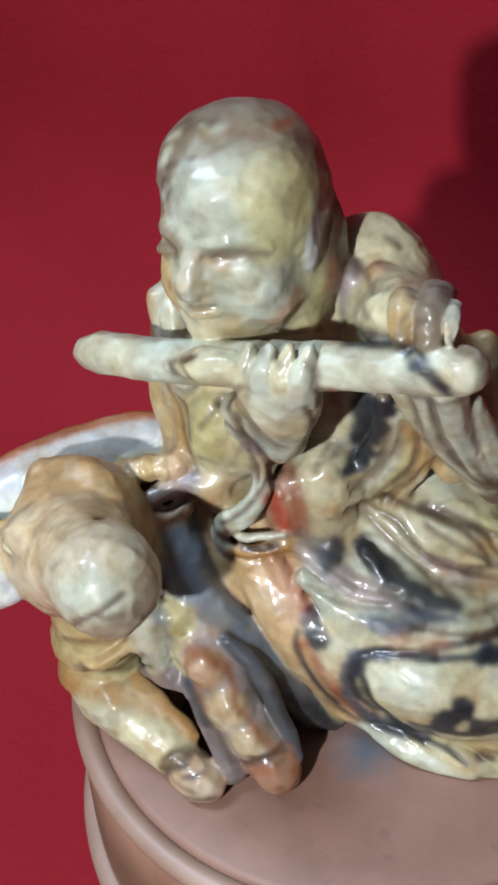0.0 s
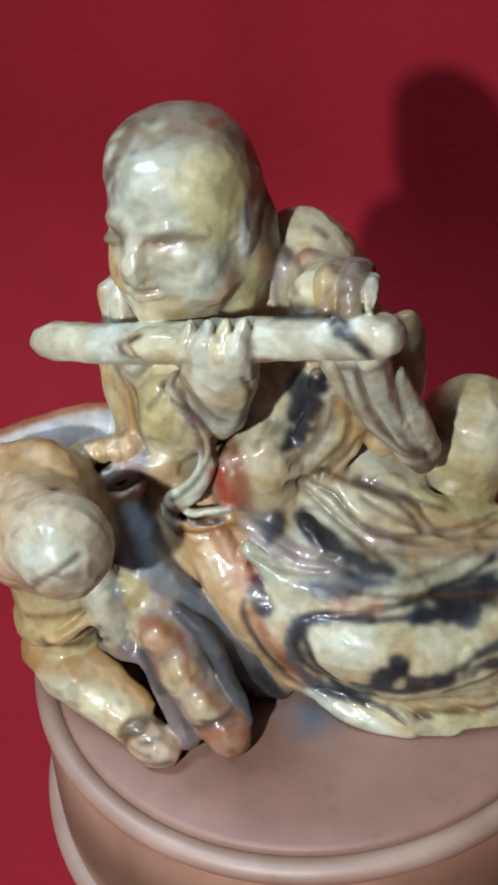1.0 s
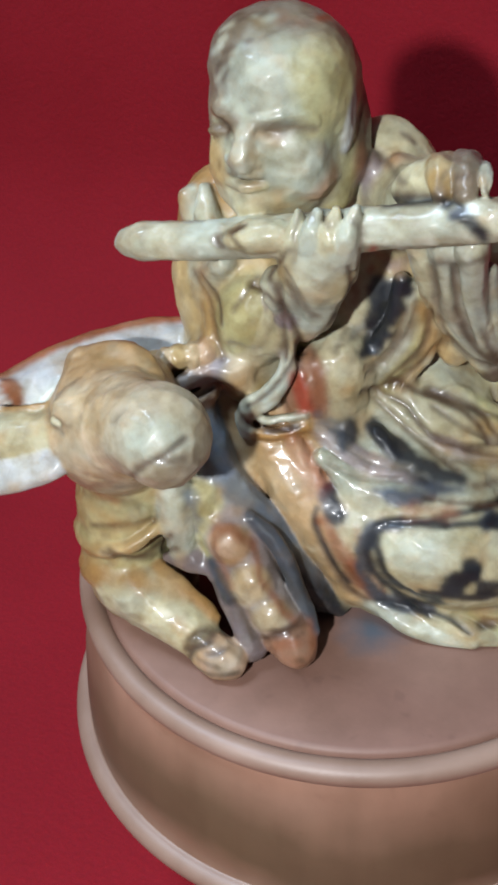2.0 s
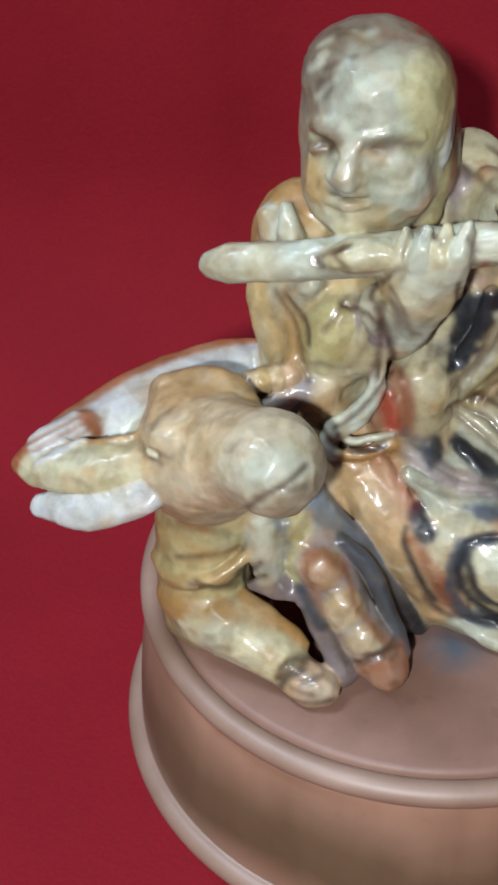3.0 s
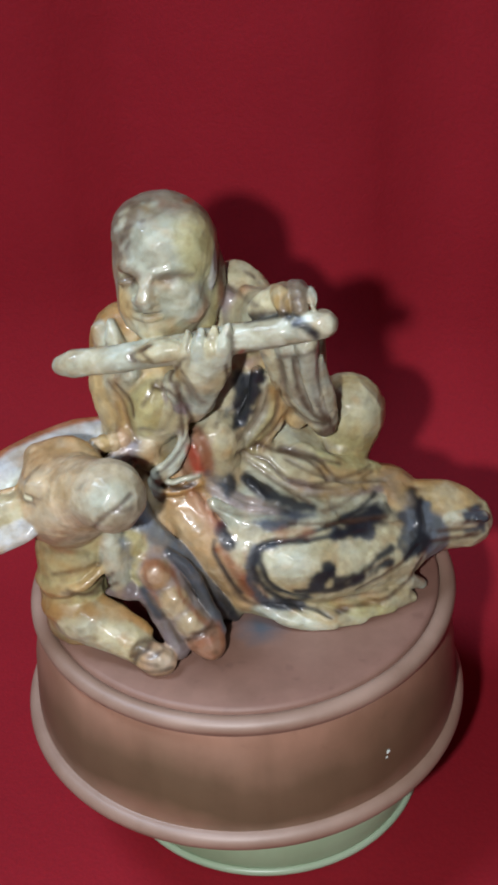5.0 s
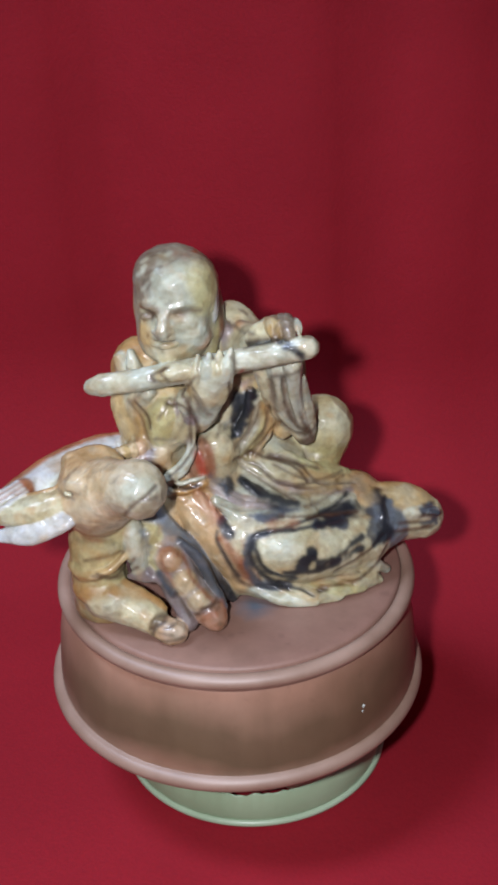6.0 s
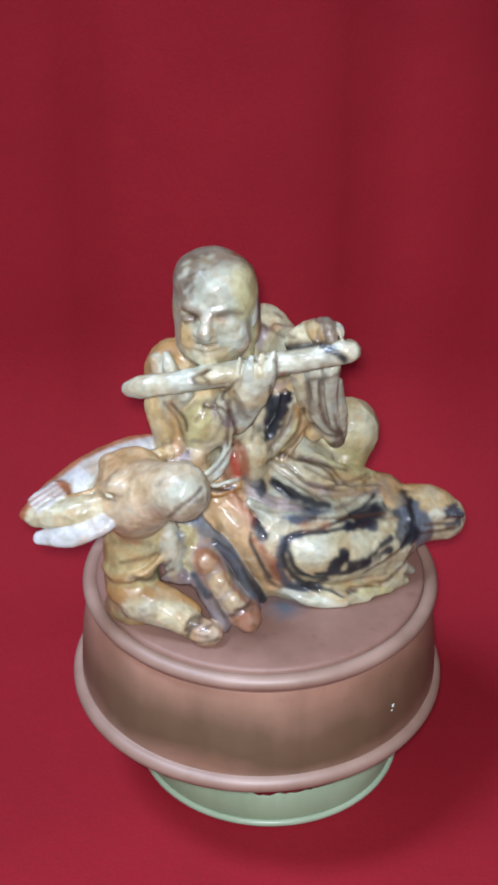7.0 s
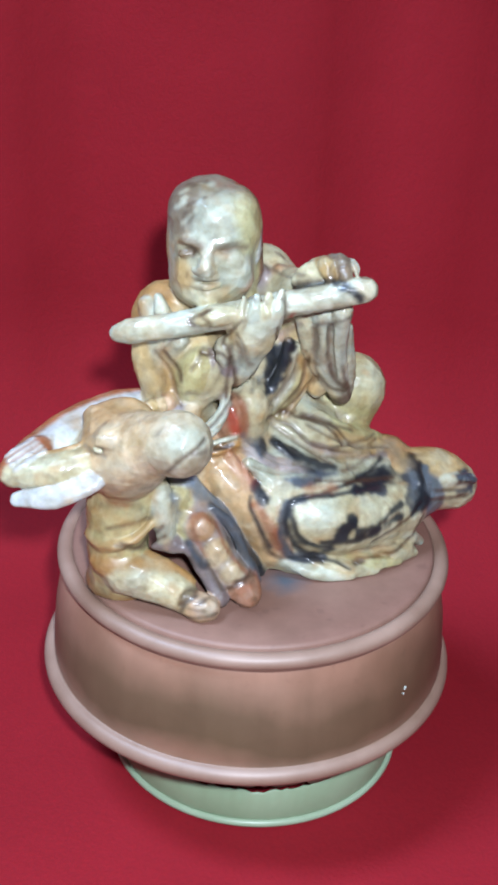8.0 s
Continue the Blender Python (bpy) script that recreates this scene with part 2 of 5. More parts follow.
def build_stand():
    stand = new("clay_stand")
    top = [(0.0, TOP), (0.02, TOP), (0.045, TOP), (0.0508, TOP - 0.0001), (0.0516, TOP - 0.0004), (0.0520, TOP - 0.0010), (0.0522, TOP - 0.0034)]
    tagged(lathe("flat_top", top, DUSTY, stand, centre=(0.0007, 0)), "flat worn top with an ink stain")
    rim = [(0.0512, TOP - 0.0045)] + arc(0.0540, TOP - 0.0032, 0.0024, 150, -75, 16) + [(0.0544, TOP - 0.0066)]
    lathe("rim_bead", rim, WORN, stand, centre=(0.0007, 0))
    wall = [(0.0540, TOP - 0.0060), (0.0546, TOP - 0.0078), (0.0556, 0.065), (0.0568, 0.058), (0.0574, 0.051), (0.0577, 0.046), (0.0578, 0.0425), (0.0576, 0.0405)]
    tagged(lathe("wall", wall, CLAY, stand, centre=(0.0004, 0)), "brown wall with a smoky dark band")
    foot = [(0.0573, 0.0424)] + arc(0.0578, 0.0392, 0.0027, 95, -95, 14) + [(0.0570, 0.0357)]
    lathe("lower_bead", foot, WORN, stand)
    under = [(0.0568, 0.0362), (0.0545, 0.0330), (0.0500, 0.0292), (0.0450, 0.0258), (0.0390, 0.0220), (0.0345, 0.0196), (0.0332, 0.0172), (0.0328, 0.0150), (0.0, 0.0150)]
    lathe("underside", under, CLAY, stand)
    chip("glaze_fleck", stand, FLECK, (0.0424, -0.0390, 0.0547), 0.00055, 1)
    chip("glaze_fleck", stand, FLECK, (0.0421, -0.0394, 0.0531), 0.00035, 2)
    chip("glaze_fleck", stand, FLECK, (-0.0402, -0.0305, TOP + 0.0002), 0.0009, 3)
    return tagged(stand, "upturned round brown clay pot with beaded rims as stand", "pot")


def build_base():
    base = new("green_ring")

    def front(a):
        d = ((a - math.radians(266) + math.pi) % (2 * math.pi)) - math.pi
        return max(0.0, min(1.0, (0.46 - abs(d)) / 0.08))

    def dip(j, a):
        return -front(a) * (0.0006 + 0.0007 * math.sin(a * 23) * math.sin(a * 7) + 0.0004 * math.sin(a * 61)) if j in (3, 4, 5) else 0.0

    def shard(j, a):
        if j in (0, 3):
            left = 0.5 + 0.5 * math.sin(a * 17 + 0.7) * math.sin(a * 41)
            return front(a) * (0.0009 + 0.0022 * max(0.0, left - 0.45))
        return 0.0

    ox, oy = 0.0038, 0.0075
    low = [(0.0405, 0.0), (0.0435, 0.0), (0.0438, 0.0036), (0.0435, 0.0134), (0.0431, 0.0137), (0.0427, 0.0130), (0.0405, 0.0040)]
    lip = arc(0.0438, 0.0012, 0.0012, -80, 130, 10) + [(0.0428, 0.0018), (0.0429, 0.0003)]
    tagged(lathe("foot_lip", lip, LIP, base, centre=(ox, oy), closed=True), "lighter rolled foot lip")
    tagged(lathe("lower_wall", low, GREEN, base, centre=(ox, oy), wobble=dip, closed=True), "pale green wall with a rolled foot")
    high = [(0.0438, 0.0140), (0.0436, 0.0180), (0.0412, 0.0182), (0.0410, 0.0140)]
    tagged(lathe("upper_lip", high, GREEN, base, centre=(ox, oy), wobble=shard, closed=True), "chipped and broken pale green lip")
    return tagged(base, "pale green glazed ring with chipped edge under the pot", "stand")


build_stand()
build_base()


# ---------------------------------------------------------------- carved stone figurine
CREAM, PALE, GREY = (0.44, 0.415, 0.27), (0.405, 0.425, 0.335), (0.32, 0.345, 0.27)
OLIVE = (0.42, 0.395, 0.20)
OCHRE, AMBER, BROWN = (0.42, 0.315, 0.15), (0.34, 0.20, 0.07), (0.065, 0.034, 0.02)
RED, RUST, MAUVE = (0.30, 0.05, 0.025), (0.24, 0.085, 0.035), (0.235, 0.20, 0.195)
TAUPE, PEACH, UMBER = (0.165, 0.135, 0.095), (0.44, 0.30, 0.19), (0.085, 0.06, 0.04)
FAWN, MUZZLE = (0.47, 0.375, 0.235), (0.40, 0.375, 0.27)
STEEL, DUSK, FLAME = (0.115, 0.14, 0.17), (0.15, 0.12, 0.12), (0.29, 0.15, 0.09)
MIST = (0.235, 0.28, 0.33)
SLATE, INK, WHITE, TAN = (0.055, 0.065, 0.08), (0.014, 0.017, 0.022), (0.43, 0.44, 0.43), (0.40, 0.265, 0.13)


def spline(pts, per=6):
    p = [np.array(q, float) for q in pts]
    if len(p) == 2:
        return [p[0] + (p[1] - p[0]) * i / per for i in range(per + 1)]
    ext = [2 * p[0] - p[1]] + p + [2 * p[-1] - p[-2]]
    out = []
    for i in range(1, len(ext) - 2):
        a, b, c, d = ext[i - 1:i + 3]
        for j in range(per):
            t = j / per
            out.append(0.5 * (2 * b + (c - a) * t + (2 * a - 5 * b + 4 * c - d) * t * t + (3 * b - a - 3 * c + d) * t ** 3))
    return out + [p[-1]]


class Clay:
    """A block of soft material on a grid (millimetres), built up and cut away with rounded tools."""

    def __init__(self, lo, hi, step):
        self.step, self.lo = step, np.array(lo, float)
        n = [int((h - l) / step) + 1 for l, h in zip(lo, hi)]
        self.axis = [l + step * np.arange(m, dtype=np.float32) for l, m in zip(lo, n)]
        self.d = np.full(n, 30.0, np.float32)
        self.col = np.zeros((*n, 3), np.float32)

    def box(self, lo, hi, pad):
        sl, ax = [], []
        for a, l, h in zip(self.axis, lo, hi):
            i = max(0, int(np.searchsorted(a, l - pad)))
            j = min(len(a), int(np.searchsorted(a, h + pad)) + 1)
            sl.append(slice(i, j))
            ax.append(a[i:j])
        x, y, z = ax[0][:, None, None], ax[1][None, :, None], ax[2][None, None, :]
        return tuple(sl), x, y, z

    def join(self, sl, d, col, k, cut=False):
        a = self.d[sl].copy()
        if cut:
            h = np.clip(0.5 + 0.5 * (a + d) / k, 0, 1)
            self.d[sl] = -d * (1 - h) + a * h + k * h * (1 - h)
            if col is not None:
                # tint of the cut face: patina plus the groove's own shade
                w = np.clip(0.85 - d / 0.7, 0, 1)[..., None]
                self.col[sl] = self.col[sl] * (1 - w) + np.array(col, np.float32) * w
            return
        h = np.clip(0.5 + 0.5 * (a - d) / k, 0, 1)
        self.d[sl] = a * (1 - h) + d * h - k * h * (1 - h)
        kc = k * 0.5
        w = np.clip(0.5 + 0.5 * (a - d) / kc, 0, 1)[..., None]
        self.col[sl] = self.col[sl] * (1 - w) + np.array(col, np.float32) * w

    def ball(self, c, r, col, k=3.0, turn=(0, 0, 0), cut=False):
        r = (r, r, r) if isinstance(r, (int, float)) else r
        m = max(r)
        sl, x, y, z = self.box([v - m for v in c], [v + m for v in c], k + 2)
        e = np.array(Euler([radians(t) for t in turn]).to_matrix().transposed())
        dx, dy, dz = x - c[0], y - c[1], z - c[2]
        q = [e[i][0] * dx + e[i][1] * dy + e[i][2] * dz for i in range(3)]
        k0 = np.sqrt(sum((v / s) ** 2 for v, s in zip(q, r))) + 1e-6
        k1 = np.sqrt(sum((v / (s * s)) ** 2 for v, s in zip(q, r))) + 1e-6
        self.join(sl, k0 * (k0 - 1) / k1, col, k, cut)

    def tube(self, pts, radii, col, k=2.0, cut=False, per=6, flat=1.0, across=(0, 1, 0)):
        """A rounded rod along a curve; flat < 1 thins it along the direction across."""
        line = spline(pts, per)
        n = len(line) - 1
        rad = np.interp(np.linspace(0, 1, n + 1), np.linspace(0, 1, len(radii)), radii)
        lo, hi = np.min(line, 0), np.max(line, 0)
        sl, x, y, z = self.box(lo - max(radii), hi + max(radii), k + 2)
        best = None
        ac = np.array(across, float)
        ac /= np.linalg.norm(ac)
        for i in range(n):
            a, b = line[i], line[i + 1]
            ab = b - a
            dx, dy, dz = x - a[0], y - a[1], z - a[2]
            t = np.clip((dx * ab[0] + dy * ab[1] + dz * ab[2]) / (ab @ ab + 1e-9), 0, 1)
            ex, ey, ez = dx - t * ab[0], dy - t * ab[1], dz - t * ab[2]
            q2 = ex * ex + ey * ey + ez * ez
            if flat != 1.0:
                s = ex * ac[0] + ey * ac[1] + ez * ac[2]
                q2 = q2 + s * s * (1 / flat ** 2 - 1)
            d = np.sqrt(q2) - (rad[i] + (rad[i + 1] - rad[i]) * t)
            best = d if best is None else np.minimum(best, d)
        self.join(sl, best.astype(np.float32), col, k, cut)

    def floor(self, z):
        self.d = np.maximum(self.d, z - self.axis[2][None, None, :])

    def mesh(self):
        d, n = self.d, self.d.shape
        s = d < 0
        any_, all_ = np.zeros([m - 1 for m in n], bool), np.ones([m - 1 for m in n], bool)
        corner = [(i, j, k) for i in (0, 1) for j in (0, 1) for k in (0, 1)]
        for i, j, k in corner:
            v = s[i:n[0] - 1 + i, j:n[1] - 1 + j, k:n[2] - 1 + k]
            any_ |= v
            all_ &= v
        cells = np.argwhere(any_ & ~all_)
        ident = np.full(any_.shape, -1, np.int64)
        ident[tuple(cells.T)] = np.arange(len(cells))
        acc, cnt = np.zeros((len(cells), 3)), np.zeros(len(cells))
        for c0 in corner:
            for ax in range(3):
                if c0[ax]:
                    continue
                c1 = list(c0)
                c1[ax] = 1
                a, b = d[tuple((cells + c0).T)], d[tuple((cells + c1).T)]
                ok = (a < 0) != (b < 0)
                t = np.where(ok, a / np.where(ok, a - b, 1), 0)
                p = np.tile(np.array(c0, float), (len(cells), 1))
                p[:, ax] += t
                acc += p * ok[:, None]
                cnt += ok
        local = acc / cnt[:, None]
        verts = self.lo + self.step * (cells + local)
        near = np.clip(np.round(cells + local).astype(int), 0, np.array(n) - 1)
        cols = self.col[tuple(near.T)]
        quads = []
        for ax in range(3):
            b, c = (ax + 1) % 3, (ax + 2) % 3
            lo = [slice(1, n[i] - 1) for i in range(3)]
            lo[ax] = slice(0, n[ax] - 1)
            hi = list(lo)
            hi[ax] = slice(1, n[ax])
            s0, s1 = s[tuple(lo)], s[tuple(hi)]
            e = np.argwhere(s0 != s1)
            e += [lo[i].start for i in range(3)]
            flip = s[tuple(e.T)]
            eb, ec = np.zeros(3, int), np.zeros(3, int)
            eb[b], ec[c] = 1, 1
            q = np.stack([ident[tuple((e - eb - ec).T)], ident[tuple((e - ec).T)], ident[tuple(e.T)], ident[tuple((e - eb).T)]], 1)
            q[~flip] = q[~flip][:, ::-1]
            quads.append(q)
        return verts, np.concatenate(quads), cols


def sculpt():
    c = Clay((-72, -56, 76), (72, 40, 190), 0.36)
    ball, tube = c.ball, c.tube
    # animal: trunk, chest, neck
    ball((8, 9, 90), (38, 18, 17), OCHRE, 4)
    ball((-20, -6, 102), (17, 15, 18), TAN, 6)
    tube([(-34, -25, 114), (-36.5, -28, 99), (-36, -28, 86)], (10, 8.2, 8.2), OLIVE, 4)
    tube([(-29, -4, 111), (-10, 2, 108)], (13, 11), TAN, 5)
    ball((-35, -25, 80), (10.5, 9, 6), AMBER, 3)
    # collar of the neck
    tube([(-44.2, -31, 97.5), (-39.5, -35.9, 97), (-32, -36.4, 99), (-26.5, -32.6, 103)], (1.0, 1.3, 1.3, 1.0), OCHRE, 1.4)
    tube([(-45, -31, 95), (-40, -37.4, 94.6), (-32, -37.6, 96.4), (-27, -34.5, 99.5)], (0.5, 0.7, 0.7, 0.5), BROWN, 0.7, cut=True)
    ball((-38, -33, 90.5), (5.5, 5, 3.6), AMBER, 1.5)
    # forelegs
    tube([(-34, -33.5, 87.5), (-24, -36.5, 85), (-17.5, -38.6, 82.2)], (6.2, 5.0, 3.8), CREAM, 1.2)
    ball((-30.5, -36.5, 88.5), (4.6, 4.2, 4.2), PALE, 1.5)
    tube([(-28, -32.6, 91.5), (-21, -34.2, 88.6), (-16.5, -35.4, 86)], (1.8, 1.9, 1.2), AMBER, 1.4)
    ball((-14.4, -39.8, 81.2), (5.6, 4.0, 4.2), PEACH, 0.5, turn=(0, 14, -14))
    tube([(-19.8, -43.4, 80), (-18.6, -41.6, 85.4), (-14.5, -37.2, 86.6)], (0.6, 0.9, 0.6), UMBER, 0.5, cut=True)
    tube([(-16, -27, 101), (-9.8, -30.4, 91.5), (-4.8, -32.4, 85)], (4.8, 4.4, 4.2), MAUVE, 1.2)
    ball((-14.6, -30.6, 100.2), (3.6, 3.2, 4.0), PEACH, 0.8)
    ball((-10.4, -32.6, 93.4), (3.6, 3.0, 4.2), FAWN, 1.2)
    ball((-6.2, -34.0, 88.4), (3.3, 2.8, 3.4), FAWN, 1.2)
    tube([(-4.2, -32.6, 84), (-1.6, -34.0, 81.6)], (4.6, 3.8), FLAME, 0.6)
    tube([(-11.8, -27.4, 104.2), (-6.8, -27.6, 99.2), (-2.2, -29.6, 90.5), (0.8, -31.6, 84.5)], (1.2, 1.6, 1.5, 1.2), SLATE, 0.9)
    tube([(-7.4, -37.4, 84.4), (-3, -37, 86.8), (0.8, -34.4, 86.2)], (0.4, 0.6, 0.4), BROWN, 0.5, cut=True)
    tube([(-25.6, -29, 110), (-24.6, -30.5, 103), (-24.0, -30.5, 97.5)], (3.2, 3.2, 2.6), PALE, 1.2)
    tube([(-20.5, -27.4, 107), (-18.4, -28, 99), (-17.8, -28, 94)], (3.0, 3.2, 2.4), OLIVE, 1.5)
    # dark rim over the opening, shade included in the tint
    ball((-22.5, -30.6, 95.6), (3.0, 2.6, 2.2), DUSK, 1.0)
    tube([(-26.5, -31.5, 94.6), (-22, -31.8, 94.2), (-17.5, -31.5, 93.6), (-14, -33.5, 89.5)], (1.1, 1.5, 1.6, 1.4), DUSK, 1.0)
    # slate flank running down to the ground
    tube([(-24.5, -17.5, 116), (-19.5, -22.6, 107.5), (-10.5, -23.4, 98), (-3, -21, 84)], (3.6, 4.4, 4.0, 3.4), STEEL, 1.2)
    # slate-blue upper end, painted lighter to offset the head's shadow
    tube([(-24.5, -18.2, 115.6), (-20, -22.8, 108.4)], (3.7, 4.3), MIST, 1.2)
    tube([(-14, -24.8, 102), (-7.6, -24.8, 94), (-2, -22, 83)], (2.2, 2.8, 2.8), SLATE, 1.2)
    tube([(-6.4, -25.4, 92), (-2, -23, 85), (2, -20.4, 79)], (2.2, 2.6, 1.4), INK, 0.9)
    tube([(-13.5, -14.4, 112), (-7, -17.2, 105), (-1, -19.2, 97), (4.6, -18.6, 85)], (3.6, 5.0, 4.8, 3.2), TAN, 1.0)
    # opening under the chest between the forelegs; its shade is put into the tint
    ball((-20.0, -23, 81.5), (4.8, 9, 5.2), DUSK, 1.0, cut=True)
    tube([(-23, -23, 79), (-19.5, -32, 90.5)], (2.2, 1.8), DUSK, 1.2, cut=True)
    # strut for the foreleg's inner side, darkened to carry its shade
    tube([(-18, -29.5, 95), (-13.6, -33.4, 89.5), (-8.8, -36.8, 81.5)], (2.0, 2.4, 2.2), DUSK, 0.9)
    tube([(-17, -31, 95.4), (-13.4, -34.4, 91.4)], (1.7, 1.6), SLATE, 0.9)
    # animal head
    ball((-35, -28.5, 122), (11.2, 12.5, 11.5), TAN, 3)
    ball((-34, -32.5, 121.5), (10.4, 9.8, 10.2), FAWN, 3)
    tube([(-42, -25, 129), (-34, -24.5, 131), (-28.5, -27, 130.0)], (3.2, 3.4, 2.6), TAN, 2)
    tube([(-31, -34, 124.5), (-26, -38, 129), (-20.5, -41.5, 131.6)], (9.6, 8.0, 7.0), FAWN, 2)
    ball((-20, -42.4, 131.2), (7.6, 7.6, 7.8), MUZZLE, 3.0)
    ball((-17.8, -45.6, 131.2), (4.6, 3.6, 4.4), MUZZLE, 3.0)
    ball((-37.8, -37.4, 129.4), (3.6, 2.8, 2.2), FAWN, 2.2, turn=(0, 10, 0))
    ball((-40.8, -40.0, 127.4), (2.2, 1.6, 0.9), BROWN, 0.6, turn=(0, -20, 0), cut=True)
    ball((-40.4, -38.6, 126.9), (1.6, 1.6, 0.8), CREAM, 0.5)
    tube([(-24.6, -34, 137), (-23.6, -38, 135.5), (-27, -44, 128)], (0.5, 0.7, 0.4), BROWN, 0.9, cut=True)
    # long band swept back over the neck, and two ears
    tube([(-26, -2, 120.5), (-38, -8, 121.5), (-49, -19, 120.5), (-60, -32, 119)], (4, 4.2, 5.0, 3.0), WHITE, 1.5)
    tube([(-27, 0.4, 123.6), (-39.2, -5.2, 124.6), (-50.6, -15.8, 124.2), (-61, -28.0, 121.6)], (1.3, 1.6, 1.6, 1.2), RUST, 1.2)
    ball((-44, -22, 118), (11, 9, 5), PALE, 3, turn=(0, 0, 50))
    tube([(-41.5, -35.5, 122), (-51, -37, 120), (-62, -36.0, 117.6)], (4.0, 4.2, 3.2), CREAM, 0.8)
    tube([(-45, -33, 125.6), (-52, -34.5, 123.6), (-60, -33.5, 121.2)], (0.7, 0.9, 0.7), AMBER, 1.0)
    tube([(-42.5, -39.5, 119.5), (-51, -41, 115.6), (-60.2, -39.6, 113)], (4.4, 4.4, 2.4), WHITE, 0.4, flat=0.5, across=(-0.2, -0.5, 0.85))
    tube([(-61, -41.4, 116.2), (-52, -42.6, 119.4), (-43, -41.6, 122.4)], (0.4, 0.6, 0.5), BROWN, 0.5, cut=True)
    tube([(-56, -28, 120.8), (-61, -32.5, 119.8), (-64.6, -35.6, 118)], (3.4, 3.2, 2.2), RUST, 0.8)
    # carved harness blocks on the withers
    for i in range(3):
        tube([(-33.4 + 3.1 * i, -15.6 + 1.4 * i, 122.2 + 0.5 * i), (-33 + 3.1 * i, -16.4 + 1.4 * i, 125.6 + 0.6 * i)], (2.3, 2.1), OCHRE, 0.5)
    tube([(-34, -13, 121), (-25, -10, 123.5)], (3.2, 3), CREAM, 1.2)
    tube([(-31.5, -18.6, 117.4), (-27, -16.8, 118.4)], (2.7, 2.3), AMBER, 0.6)
    ball((-24.6, -14.6, 118.8), (2.4, 2.2, 2.4), MAUVE, 0.6)
    for i in range(4):
        ball((-30.2 + 2.1 * i, -17.6 + 1.2 * i, 127.4 + 0.2 * i), (1.7, 2.4, 2.3), (FAWN, OCHRE, FAWN, PEACH)[i], 0.5, turn=(0, 0, 24))
    tube([(-26.8, -18.6, 123.6), (-23.6, -15.6, 124.6), (-20.5, -14.4, 125.4)], (1.5, 2.0, 2.0), MAUVE, 0.8)
    tube([(-27.2, -19.6, 120.4), (-25, -18.4, 119.4), (-22.6, -16.2, 121)], (2.2, 2.2, 1.8), PEACH, 0.8)
    tube([(-27.6, -20.6, 122.2), (-24.2, -18.4, 121.4), (-21.4, -16.0, 122.8)], (0.4, 0.6, 0.4), UMBER, 0.5, cut=True)
    ball((-18.4, -14.0, 124.2), (3.2, 2.6, 3.4), FAWN, 1.0)
    tube([(-26.6, -19.6, 119.2), (-24, -17.6, 116.6)], (0.5, 0.5), UMBER, 0.5, cut=True)
    tube([(-24.5, -9, 126), (-18, -10, 122.5)], (3, 2.8), MAUVE, 1.0)
    # seated figure: trunk and shoulders
    ball((-11.5, 11, 128), (18, 13.5, 26), OCHRE, 5)
    tube([(-24, 5, 145), (-13, 9, 148), (0, 12, 150)], (8, 9, 9), CREAM, 4)
    ball((-26.2, 4, 145.5), (7.8, 7.6, 8.8), AMBER, 2.5)
    tube([(-30.6, -1, 150), (-26.8, -4.6, 143.5), (-24.6, -7, 136)], (2.2, 3.0, 2.4), PALE, 1.2)
    tube([(-27.2, -2, 152.8), (-25.8, -5, 149.4), (-25.2, -7, 146)], (1.2, 2.3, 2.0), PALE, 0.9)
    ball((0.5, 12, 150.5), (9.5, 8, 12), CREAM, 2.5)
    tube([(0, 4.6, 158), (2, 3.4, 152), (3, 2.8, 147)], (1.8, 2.2, 2.0), MAUVE, 1.2)
    tube([(4.5, 5, 158), (6.4, 3.6, 153), (7, 2, 149)], (1.8, 2.0, 1.8), PEACH, 1.0)
    ball((-2.5, 9.5, 129), (13, 13, 18), CREAM, 4)
    ball((4, 12, 118), (13, 11, 12), CREAM, 4)
    # head
    tube([(-13, 4, 157), (-12, 8, 142)], (8.6, 10), CREAM, 3)
    tube([(-13.6, -0.5, 160), (-13.4, 0.4, 172.4)], (10.2, 10.9), GREY, 3)
    ball((-13.3, 1.4, 170.8), (11.0, 14.2, 13.2), GREY, 3)
    ball((-12.6, -5.6, 176.4), (7.6, 7.2, 6.2), PALE, 2.5)
    ball((-17, 0.2, 177.2), (7.6, 9.6, 6.4), TAUPE, 2.5)
    ball((-6.4, -1.5, 173.4), (5.2, 8.5, 8.6), OLIVE, 3)
    ball((-13.8, -2.4, 165), (9.8, 11.8, 12), GREY, 3)
    ball((-14.0, -3.6, 159.0), (9.8, 10.0, 7.5), CREAM, 3.0)
    tube([(-6.0, -1.0, 165), (-5.8, -1.6, 155)], (4.0, 4.4), OLIVE, 2.5)
    ball((-18.8, -8.6, 163), (3.8, 4.8, 4.6), OCHRE, 1.6)
    ball((-8.4, -8.8, 164), (5.2, 4.8, 5.2), PALE, 1.6)
    ball((-6.2, -7.2, 160.6), (3.6, 4.2, 3.2), PEACH, 1.6)
    tube([(-21.6, -9.6, 171.6), (-19.8, -11.6, 172.2), (-16.4, -13.0, 171.4)], (0.4, 0.8, 0.9), TAUPE, 1.4)
    tube([(-13.6, -13.6, 171.4), (-9, -12.6, 172.8), (-4.8, -9.4, 171.6)], (0.5, 0.6, 0.4), GREY, 1.6)
    # eye sockets, their shade put into the brown and taupe
    ball((-20, -13.2, 169.6), (3.0, 1.8, 1.7), BROWN, 0.9, turn=(0, -8, 16), cut=True)
